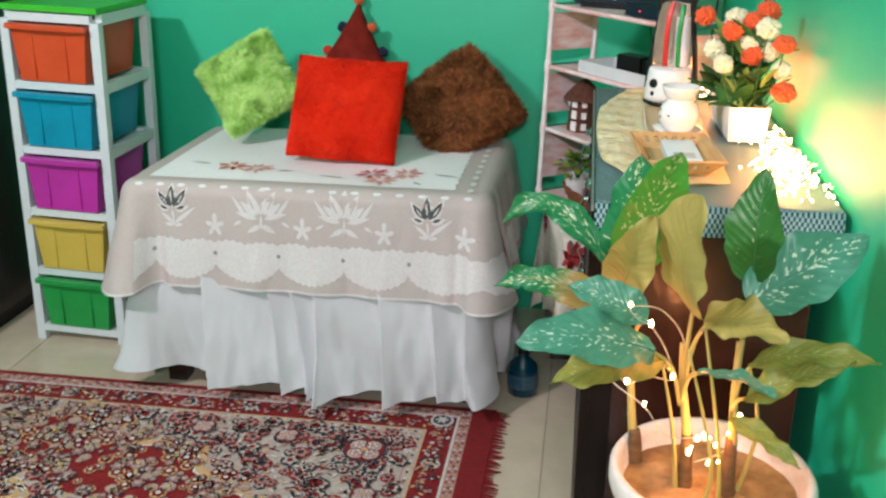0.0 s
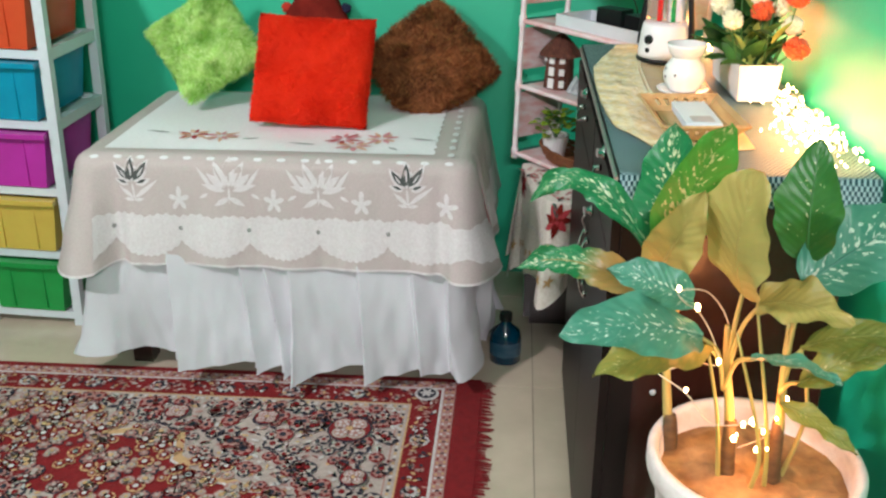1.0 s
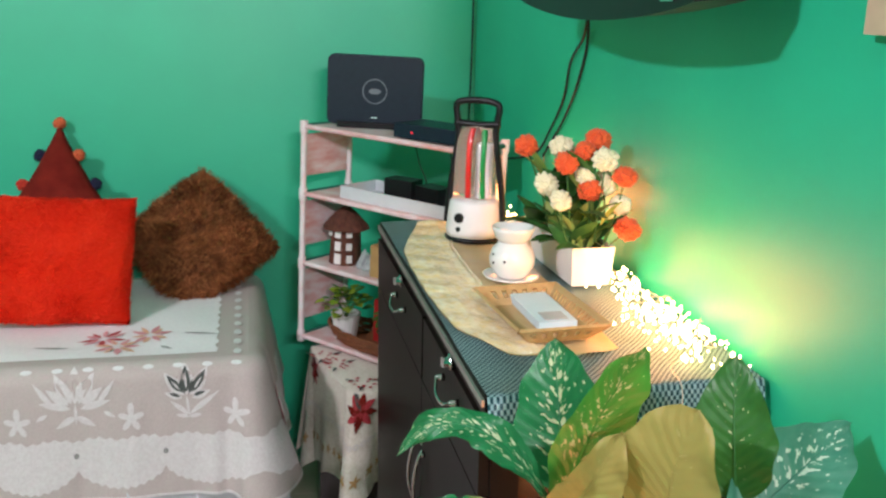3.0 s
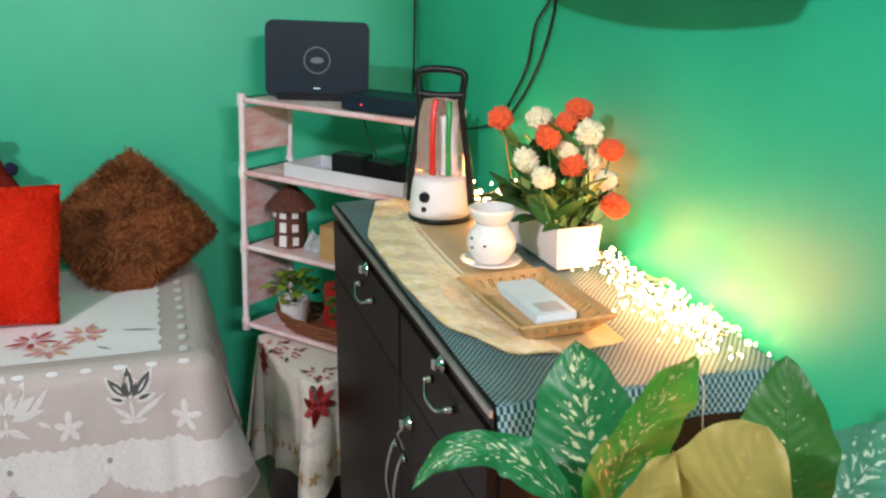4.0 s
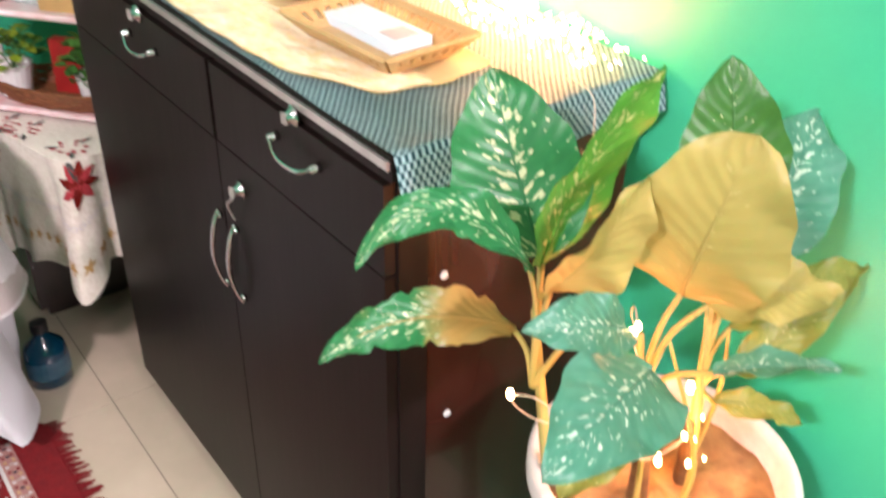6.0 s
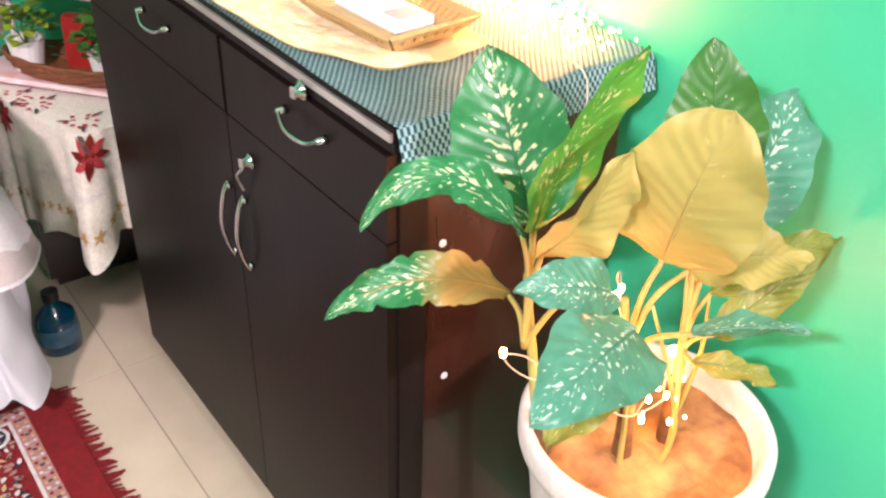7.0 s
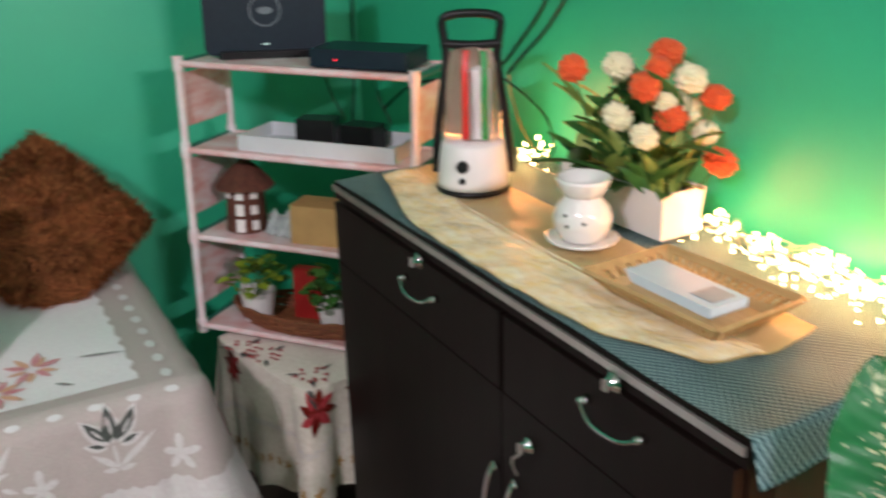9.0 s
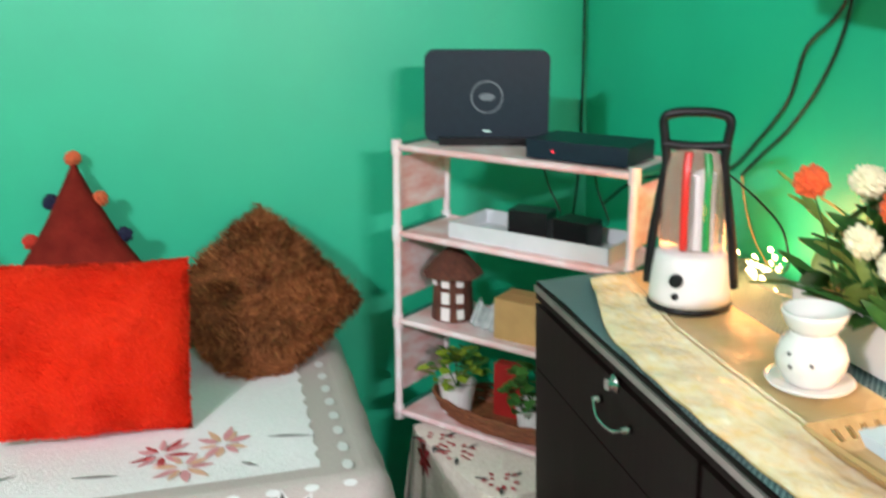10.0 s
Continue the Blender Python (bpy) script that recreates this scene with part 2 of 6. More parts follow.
def drawer_tower():
    """Five coloured drawers in a white frame."""
    W, D, H, pitch = 0.335, 0.37, 1.13, 0.218
    t = thing("drawer_tower", pose(-0.905, 3.62, 0, 0, 2.2, 0), "white plastic tower of five coloured drawers on the tiles", "drawer unit")
    for x in (0.0, W - 0.03):
        for y in (0.0, D - 0.03):
            part("post", cube(x, x + 0.03, y, y + 0.03, 0.0, H), M_WHITEPL, t, bevel=0.006)
    levels = [0.035 + pitch * i for i in range(6)]
    for i, z in enumerate(levels):
        bm = bmesh.new()
        box(bm, 0.03, W - 0.03, 0.002, 0.024, z, z + 0.026)
        box(bm, 0.03, W - 0.03, D - 0.024, D - 0.002, z, z + 0.026)
        box(bm, 0.002, 0.024, 0.03, D - 0.03, z - 0.004, z + 0.03)
        box(bm, W - 0.024, W - 0.002, 0.03, D - 0.03, z - 0.004, z + 0.03)
        box(bm, 0.024, W - 0.024, 0.024, D - 0.024, z + 0.004, z + 0.012)
        part("shelf_frame", bm, M_WHITEPL, t, bevel=0.004)
    names = ((M_GREENPL, "green"), (M_YELLOW, "yellow"), (M_MAGENTA, "magenta"), (M_CYAN, "turquoise"), (M_ORANGE, "orange red"))
    for (m, word), z in zip(names, levels):
        bm = bmesh.new()
        z0, z1 = z + 0.03, z + pitch - 0.006
        # tapered tub, wider at the rim
        a = [(0.058, -0.004), (W - 0.058, -0.004), (W - 0.058, D - 0.05), (0.058, D - 0.05)]
        b = [(0.04, -0.012), (W - 0.04, -0.012), (W - 0.04, D - 0.04), (0.04, D - 0.04)]
        lo = [bm.verts.new((x, y, z0)) for x, y in a]
        hi = [bm.verts.new((x, y, z1)) for x, y in b]
        inn = [bm.verts.new((x * 0.96 + 0.02 * W, y * 0.96 + 0.01, z1)) for x, y in b]
        deep = [bm.verts.new((x * 0.94 + 0.03 * W, y * 0.94 + 0.01, z0 + 0.004)) for x, y in a]
        bm.faces.new(lo[::-1])
        bm.faces.new(deep)
        for k in range(4):
            j = (k + 1) % 4
            bm.faces.new((lo[k], lo[j], hi[j], hi[k]))
            bm.faces.new((hi[k], hi[j], inn[j], inn[k]))
            bm.faces.new((inn[k], inn[j], deep[j], deep[k]))
        d = part("drawer", bm, m, t, word + " plastic drawer", bevel=0.004)
        lip = bmesh.new()
        for k in range(12):
            u0, u1 = k / 12, (k + 1) / 12
            x0, x1 = 0.034 + (W - 0.068) * u0, 0.034 + (W - 0.068) * u1
            s = 0.007 * math.sin(math.pi * (u0 + u1) / 2)
            box(lip, x0, x1, -0.03 - s, -0.008, z1 - 0.016, z1)
        bmesh.ops.remove_doubles(lip, verts=lip.verts, dist=1e-4)
        part("rim_handle", lip, m, d)
        for x in (0.11, 0.22):
            part("rib", cube(x, x + 0.005, -0.0125, -0.006, z0 + 0.01, z1 - 0.016), m, d)
    top = bmesh.new()
    box(top, 0.006, W - 0.006, 0.004, D - 0.004, H + 0.0265, H + 0.046)
    part("lid", top, M_LIMEPL, t, "bright green plastic top", bevel=0.005)


drawer_tower()


def wardrobe():
    t = thing("wardrobe", pose(-1.93, 3.5, 0), "dark brown wooden wardrobe against the wall", "wardrobe")
    part("body", cube(0, 0.86, 0.02, 0.62, 0.06, 1.9), M_DARKWOOD, t, bevel=0.004)
    for x in (0.01, 0.435):
        d = part("door", cube(x, x + 0.415, 0, 0.018, 0.08, 1.88), M_DARKWOOD, t, bevel=0.003)
        part("handle", tube([(x + 0.2, 0.0, 0.95), (x + 0.2, -0.025, 0.98), (x + 0.2, -0.025, 1.08), (x + 0.2, 0.0, 1.11)], 0.005), M_CHROME, d, smooth=True)
    part("plinth", cube(0.02, 0.84, 0.04, 0.6, 0.0, 0.06), M_BLACK, t)


wardrobe()

# ---------------------------------------------------------------- draped chest
CX0, CX1, CY0, CY1, CZ = -0.36, 0.735, 3.355, 4.06, 0.685


def chest():
    t = thing("storage_chest", pose(0, 0, 0), "dark wooden chest hidden under white cloths", "chest")
    part("body", cube(CX0 + 0.03, CX1 - 0.03, CY0 + 0.035, CY1, 0.1, CZ - 0.006), M_DARKWOOD, t, bevel=0.004)
    for x in (CX0 + 0.05, CX1 - 0.11):
        for y in (CY0 + 0.05, CY1 - 0.08):
            part("leg", cube(x, x + 0.06, y, y + 0.06, 0.0, 0.1), M_DARKWOOD, t, bevel=0.004)


chest()


def rim(q, x0, x1, yf, rc):
    """A point and outward normal on the chest's free sides with round corners; q in metres from the west rear."""
    d, w, arc = CY1 - yf - rc, x1 - x0 - 2 * rc, rc * math.pi / 2
    if q < d:
        return Vector((x0, CY1 - q)), Vector((-1, 0))
    q -= d
    if q < arc:
        a = q / rc
        n = Vector((-math.cos(a), -math.sin(a)))
        return Vector((x0 + rc, yf + rc)) + n * rc, n
    q -= arc
    if q < w:
        return Vector((x0 + rc + q, yf)), Vector((0, -1))
    q -= w
    if q < arc:
        a = q / rc
        n = Vector((math.sin(a), -math.cos(a)))
        return Vector((x1 - rc, yf + rc)) + n * rc, n
    q -= arc
    return Vector((x1, yf + rc + q)), Vector((1, 0))


def bed_skirt():
    """Gathered white valance: overlapping slanting pleats that deepen toward the hem."""
    x0, x1, yf, rc = CX0, CX1, CY0, 0.045
    start = CY1 - yf - rc + rc * math.pi / 2 - x0 - rc
    total = 2 * (CY1 - yf - rc) + rc * math.pi + x1 - x0 - 2 * rc
    # crease at the top, at the hem, depth, reach of the pleat
    pleats = [(-0.80, -0.78, 0.03, 0.10), (-0.55, -0.58, 0.03, 0.10), (-0.33, -0.36, 0.030, 0.07), (-0.135, -0.105, 0.05, 0.15), (0.03, 0.13, 0.028, 0.05), (0.10, 0.205, 0.034, 0.03), (0.19, 0.245, 0.042, 0.09), (0.385, 0.45, 0.045, 0.11), (0.55, 0.60, 0.022, 0.05), (0.655, 0.70, 0.03, 0.05), (0.85, 0.86, 0.03, 0.1), (1.1, 1.08, 0.03, 0.1)]

    def fn(u, v):
        q = u * total
        x = q - start
        p, n = rim(q, x0, x1, yf, rc)
        k = 0.0
        hem = 0.0
        for a, b, amp, reach in pleats:
            c = a + (b - a) * v + 0.006 * math.sin(v * 5 + a * 30)
            e = x - c
            g = math.exp(-e / reach) if e > 0 else max(0.0, 1 + e / 0.011) ** 2
            k += 1.6 * amp * g
            hem += 0.14 * amp * g
        soft = 0.55 * noise.noise(Vector((x * 6.5 - v * 2.0, v * 1.0, 2.0))) + 0.3 * noise.noise(Vector((x * 13 - v * 3, v * 2.2, 7.0))) + 0.1 * noise.noise(Vector((x * 31, v * 7, 3.0)))
        w = max(0.0, (v - 0.22) / 0.78)
        out = 0.004 + w * (1.45 * k + 0.008) + w ** 1.2 * 0.085 * soft + 0.008 * v
        low = 0.088 - 0.02 * max(0.0, min(1.0, x + 0.35)) - hem - 0.006 * math.sin(x * 6)
        z = CZ - 0.014 - v * (CZ - 0.014 - low)
        s = p + n * max(out, 0.003)
        return (s.x, s.y, z)
    t = thing("bed_skirt", pose(0, 0, 0), "white cotton gathered skirt cloth hanging round the chest", "cloth")
    part("valance", sheet(fn, 620, 30), M_SKIRT, t, smooth=True)
    part("top_sheet", cube(CX0 + 0.02, CX1 - 0.02, CY0 + 0.02, CY1, CZ - 0.005, CZ - 0.001), M_SKIRT, t)


bed_skirt()

HEM = 0.335
LX0, LX1, LY, LR, LRC = CX0 - 0.010, CX1 + 0.010, CY0 - 0.016, 0.036, 0.05
LZ = CZ + 0.011
LQ = CY1 - LY - LRC + LRC * math.pi / 2 - LX0 - LRC
LTOT = 2 * (CY1 - LY - LRC) + LRC * math.pi + LX1 - LX0 - 2 * LRC


def drape(x, h):
    """The hanging lace: x along the front (running on round both corners), h down from the fold."""
    p, n = rim(max(0.0, min(LTOT, x + LQ)), LX0, LX1, LY, LRC)
    a = LR * math.pi / 2
    if h < a:
        out, drop = -LR + LR * math.sin(max(h, 0) / LR), LR * (1 - math.cos(max(h, 0) / LR))
    else:
        out, drop = 0.0, LR + h - a
    k = h / HEM
    west, east = LX0 + LRC * 0.2, LX1 - LRC * 0.2
    # full, outward corners with soft folds beside them
    out += 0.03 * k ** 1.1
    out += 0.085 * k ** 1.1 * math.exp(-((x - west) / 0.05) ** 2) + 0.07 * k ** 1.1 * math.exp(-((x - east) / 0.055) ** 2)
    out += 0.014 * k * math.sin(x * 74) * (math.exp(-((x - west) / 0.12) ** 2) + math.exp(-((x - east) / 0.12) ** 2))
    out += 0.04 * k * (x < west - 0.1) + 0.03 * k * (x > east + 0.12)
    out += k * (0.010 * noise.noise(Vector((x * 8, k * 1.5, 4.0))) + 0.006 * math.sin(x * 31 + 0.6) + 0.004 * noise.noise(Vector((x * 30, k * 4, 1.0))))
    out -= 0.022 * k * math.exp(-((x - west - 0.105) / 0.02) ** 2)
    drop *= 1 + 0.09 * math.exp(-((x - west) / 0.045) ** 2) + 0.03 * math.exp(-((x - east) / 0.06) ** 2)
    s = p + n * out
    return (s.x, s.y, LZ - drop)


def tablecloth():
    t = thing("lace_tablecloth", pose(0, 0, 0), "beige net tablecloth with white lace embroidery draped on the chest", "tablecloth")

    def puff(x, y):
        return LZ + 0.0025 * math.sin(x * 9 + y * 13) * min(1.0, (y - LY - LR) / 0.1, (x - LX0 - LR) / 0.1, (LX1 - LR - x) / 0.1)

    def top(u, v):
        x, y = LX0 + LR + (LX1 - LX0 - 2 * LR) * u, LY + LR + (CY1 - LY - LR) * v
        return (x, y, puff(x, y))
    part("top_panel", sheet(top, 50, 30), M_LACE, t, smooth=True)
    part("hanging_panel", sheet(lambda u, v: drape(u * LTOT - LQ, HEM * v), 330, 30), M_LACE, t, smooth=True)

    def raised(lift):
        def fn(x, h):
            a, b, c = Vector(drape(x, h)), Vector(drape(x + 0.004, h)), Vector(drape(x, h + 0.004))
            n = (c - a).cross(b - a)
            n = n.normalized() if n.length > 1e-9 else Vector((0, -1, 0))
            return tuple(a + n * (lift if n.y < 0 or n.z > 0 or n.x > 0 else -lift))
        return fn
    lay, lay2, lay3 = raised(0.0014), raised(0.0022), raised(0.003)
    bx0, bx1 = LX0 + 0.05, LX1 + 0.62

    def lowh(x):
        s = ((x + 0.275) / 0.197) % 1.0
        return 0.258 + 0.05 * math.sin(math.pi * s) ** 0.55 + 0.003 * math.sin(x * 330)

    def upph(x):
        return 0.192 - 0.008 * abs(math.sin((x + 0.275) / 0.197 * math.pi * 2)) - 0.003 * math.sin(x * 260)
    bm = bmesh.new()
    n = 330
    for i in range(n):
        xa, xb = bx0 + (bx1 - bx0) * i / n, bx0 + (bx1 - bx0) * (i + 1) / n
        m_a, m_b = (upph(xa) + lowh(xa)) / 2, (upph(xb) + lowh(xb)) / 2
        flat([(xa, upph(xa)), (xb, upph(xb)), (xb, m_b), (xa, m_a)], lay, bm)
        flat([(xa, m_a), (xb, m_b), (xb, lowh(xb)), (xa, lowh(xa))], lay, bm)
    bmesh.ops.remove_doubles(bm, verts=bm.verts, dist=1e-5)
    part("scalloped_band", bm, M_LACEW, t, "white scalloped lace band", smooth=True)
    bm = bmesh.new()
    for i in range(n):
        xa, xb = LX0 - 0.3 + 1.75 * i / n, LX0 - 0.3 + 1.75 * (i + 1) / n
        flat([(xa, HEM - 0.006), (xb, HEM - 0.006), (xb, HEM + 0.001), (xa, HEM + 0.001)], lay, bm)
    bmesh.ops.remove_doubles(bm, verts=bm.verts, dist=1e-5)
    part("hem", bm, M_LACEW, t, smooth=True)

    def motif(name, strokes, x, h, m, fn, label=""):
        """Strokes of (dx, dh, angle, length, width)."""
        bm = bmesh.new()
        for dx, dh, a, l, w in strokes:
            flat(petal(x + dx, h + dh - 0.017, radians(a), l, w, 6), fn, bm)
        return part(name, bm, m, t, label)
    for x in (-0.205, 0.565):
        motif("petal_outline", [(0, 0.004, -92, 0.078, 0.036), (-0.006, 0.004, -128, 0.07, 0.03), (0.008, 0.004, -58, 0.078, 0.032), (0.012, 0.01, -22, 0.046, 0.02), (-0.01, 0.01, -160, 0.042, 0.018)], x, 0.108, M_LACEW, lay)
        motif("tulip_motif", [(0, -0.004, -92, 0.062, 0.021), (-0.01, -0.004, -128, 0.054, 0.017), (0.012, -0.004, -58, 0.06, 0.018), (-0.004, 0, -108, 0.036, 0.01), (0.006, 0, -75, 0.036, 0.01), (0.016, 0.005, -22, 0.03, 0.009), (-0.014, 0.006, -160, 0.028, 0.008)], x, 0.108, M_THREADDK, lay2)
        motif("tulip_vein", [(0, -0.012, -92, 0.04, 0.005), (-0.015, -0.01, -128, 0.03, 0.005), (0.018, -0.012, -58, 0.034, 0.005)], x, 0.108, M_LACEW, lay3)
        motif("leaf_motif", [(0, 0.004, 84, 0.055, 0.007), (0.004, 0.05, -38, 0.09, 0.013), (0.004, 0.05, -140, 0.055, 0.012), (0.004, 0.055, -10, 0.03, 0.011), (0.004, 0.055, 190, 0.03, 0.011)], x, 0.108, M_LACEW, lay)
    for x in (0.07, 0.32):
        motif("flower_motif", [(0, 0, -90, 0.088, 0.036), (-0.008, 0, -116, 0.08, 0.028), (0.008, 0, -64, 0.08, 0.028), (-0.014, 0.002, -140, 0.062, 0.022), (0.014, 0.002, -40, 0.062, 0.022), (0, 0, 90, 0.05, 0.007), (-0.01, 0.012, 195, 0.07, 0.018), (0.01, 0.012, -15, 0.07, 0.018), (-0.045, 0.008, 235, 0.075, 0.013), (0.045, 0.008, -55, 0.075, 0.013), (0, 0.03, 150, 0.05, 0.016), (0, 0.03, 30, 0.05, 0.016), (-0.06, 0.02, 150, 0.03, 0.01), (0.06, 0.02, 30, 0.03, 0.01)], x, 0.118, M_LACEW, lay)
        motif("petal_vein", [(0, -0.01, -90, 0.06, 0.006), (-0.018, -0.012, -116, 0.05, 0.005), (0.018, -0.012, -64, 0.05, 0.005)], x, 0.118, M_LACE, lay2)
    for x in (-0.075, 0.195, 0.44, 0.675):
        bm = bmesh.new()
        outline = []
        for i in range(40):
            q = 2 * math.pi * i / 40
            r = 0.009 + 0.021 * abs(math.cos(2.5 * (q + math.pi / 2))) ** 1.5 * (1.25 if math.sin(q) < -0.9 else 1.0)
            outline.append((x + r * math.cos(q), 0.142 + r * 1.1 * math.sin(q)))
        flat(outline, lay, bm)
        part("lily_motif", bm, M_LACEW, t)
    rn = random.Random(14)
    for i in range(5):
        bm = bmesh.new()
        flat(ring_pts(-0.275 + i * 0.197, 0.226, 0.006, 0.007, 10), lay2, bm)
        part("eyelet", bm, M_EYELET, t, "small grey eyelet")

    # top: white lace centre, ribbon border and embroidered flowers
    def flat_top(x, y):
        return (x, y, puff(x, y) + 0.002)
    ax0, ax1, ay0, ay1 = LX0 + LR + 0.03, LX1 - LR - 0.075, LY + LR + 0.028, CY1 - 0.02
    part("centre_panel", sheet(lambda u, v: flat_top(ax0 + (ax1 - ax0) * u + 0.005 * math.sin(v * 70) * (u > 0.99), ay0 + (ay1 - ay0) * v), 48, 28), M_LACETOP, t, "white lace centre panel", smooth=True)

    def up(x, y):
        p = flat_top(x, y)
        return (p[0], p[1], p[2] + 0.0022)

    def up2(x, y):
        p = flat_top(x, y)
        return (p[0], p[1], p[2] + 0.0034)
    for cx, cy, m1, m2, ang in ((-0.085, 3.535, M_THREADRD, M_THREADPC, 10), (0.0, 3.52, M_THREADPC, M_THREADPK, 200), (0.40, 3.47, M_THREADPK, M_THREADPC, 0), (0.47, 3.535, M_THREADPC, M_THREADPK, 120), (0.36, 3.53, M_THREADRD, M_THREADPK, 60)):
        for m, off, fn in ((m1, 0, up), (m2, 30, up2)):
            bm = bmesh.new()
            for k in range(5):
                a = radians(ang + off + 72 * k + rn.uniform(-12, 12))
                flat(petal(cx + 0.01 * math.cos(a), cy + 0.01 * math.sin(a), a, rn.uniform(0.034, 0.056), rn.uniform(0.011, 0.019), 5), fn, bm)
            part("flower_motif", bm, m, t)
        bm = bmesh.new()
        flat(ring_pts(cx, cy, 0.007, 0.007, 10), up2, bm)
        part("flower_heart", bm, M_LACETOP, t)
    for cx, cy, a, l in ((-0.16, 3.55, 165, 0.085), (0.29, 3.47, 172, 0.085), (0.55, 3.54, -14, 0.09), (0.07, 3.5, 20, 0.05), (0.5, 3.46, -40, 0.04)):
        bm = bmesh.new()
        flat(petal(cx, cy, radians(a), l, 0.009), up, bm)
        part("leaf_motif", bm, M_LEAFTHREAD, t)
    for i in range(16):
        bm = bmesh.new()
        flat(ring_pts(LX0 + 0.06 + i * 0.066, 0.024, 0.0125, 0.006, 10), lay2, bm)
        part("ribbon_dot", bm, M_RIBBON, t)
    for i in range(10):
        bm = bmesh.new()
        flat(ring_pts(LX1 - LR - 0.027, LY + LR + 0.02 + i * 0.066, 0.010, 0.018, 10), up, bm)
        part("ribbon_dot", bm, M_RIBBON, t)
    # red tulip round the corner
    motif("tulip_motif", [(0, 0, -80, 0.085, 0.016), (0.002, 0.0, -55, 0.075, 0.014), (0.0, 0.03, -100, 0.05, 0.010)], LX1 + 0.03, 0.2, M_THREADRD, lay2, "red embroidered tulip")


tablecloth()

# ---------------------------------------------------------------- cushions


def cushion(name, m, w, h, t, material, label, tufts=0, tuft_len=0.02, seed=1, wob=0.012, pinch=0.07, hair=None, wide=0.0009):
    """A stuffed square cushion, standing in its own x-z plane."""
    rnd = random.Random(seed)
    bm = bmesh.new()
    n = 30
    off = Vector((seed * 3.1, seed * 1.7, 0))

    def pt(a, b, sgn):
        e = (1 - abs(a) ** 2.6) * (1 - abs(b) ** 2.6)
        d = sgn * t / 2 * max(e, 0) ** 0.55
        pin = 1 - pinch * (1 - a * a) * abs(b) ** 3
        pin2 = 1 - pinch * (1 - b * b) * abs(a) ** 3
        p = Vector((a * w / 2 * pin2, d, b * h / 2 * pin))
        return p + wob * noise.noise_vector(p * 9 + off) * (0.35 + 0.65 * max(e, 0))
    for sgn in (-1, 1):
        g = [[bm.verts.new(pt(-1 + 2 * i / n, -1 + 2 * j / n, sgn)) for j in range(n + 1)] for i in range(n + 1)]
        for i in range(n):
            for j in range(n):
                bm.faces.new((g[i][j], g[i + 1][j], g[i + 1][j + 1], g[i][j + 1]))
    bmesh.ops.remove_doubles(bm, verts=bm.verts, dist=0.003)
    bmesh.ops.recalc_face_normals(bm, faces=bm.faces)
    if not tufts:
        ob = link(name, bm, material, smooth=True)
        ob.matrix_world = m
        return tagged(ob, label, "cushion")
    e = thing(name, m, label, "cushion")
    verts, faces = [], []
    bm.faces.ensure_lookup_table()
    for k in range(tufts):
        f = bm.faces[rnd.randrange(len(bm.faces))]
        q = [v.co for v in f.verts]
        u, w = rnd.random(), rnd.random()
        c = q[0].lerp(q[1], u).lerp(q[-1].lerp(q[2], u), w)
        nrm = f.normal if f.normal.dot(Vector((c.x * 0.15, c.y, c.z * 0.15))) > 0 else -f.normal
        lean = Vector((rnd.gauss(0, 0.22), rnd.gauss(0, 0.15), rnd.gauss(-0.35, 0.22))) + 1.5 * noise.noise_vector(c * 13 + off) + 0.7 * noise.noise_vector(c * 34 + off)
        l = tuft_len * rnd.uniform(0.55, 1.25)
        d0 = (nrm + lean * 0.35).normalized() * l * 0.5
        d1 = (nrm * 0.35 + lean).normalized() * l * 0.55
        sd = nrm.cross(d1)
        if sd.length < 1e-6:
            continue
        sd = sd.normalized() * wide * rnd.uniform(0.7, 1.3)
        i = len(verts)
        verts += [c - sd, c + sd, c + d0 - sd * 0.8, c + d0 + sd * 0.8, c + d0 + d1]
        faces += [(i, i + 1, i + 3, i + 2), (i + 2, i + 3, i + 4)]
    part("cover", bm, material, e, smooth=True)
    me = bpy.data.meshes.new("fur")
    me.from_pydata(verts, [], faces)
    me.materials.append(hair or material)
    ob = new("fur", me)
    ob.parent = e
    ob["kind"] = "stuff"
    return e


def hair_mat(name, dark, mid, light, scale=16.0):
    """Pile whose strands differ one from the next, in soft lighter and darker clumps."""
    m = mat(name, mid, dark, 0.75, scale=scale, spec=0.15, stain=0.2)
    nt = m.node_tree
    b = nt.nodes["Principled BSDF"]
    old = b.inputs["Base Color"].links[0].from_socket
    geo = nt.nodes.new("ShaderNodeNewGeometry")
    pw = nt.nodes.new("ShaderNodeMath")
    pw.operation = "POWER"
    pw.inputs[1].default_value = 2.2
    nt.links.new(geo.outputs["Random Per Island"], pw.inputs[0])
    mx = nt.nodes.new("ShaderNodeMix")
    mx.data_type = "RGBA"
    mx.inputs["B"].default_value = (*light, 1)
    nt.links.new(pw.outputs[0], mx.inputs["Factor"])
    nt.links.new(old, mx.inputs["A"])
    nt.links.new(mx.outputs["Result"], b.inputs["Base Color"])
    return m


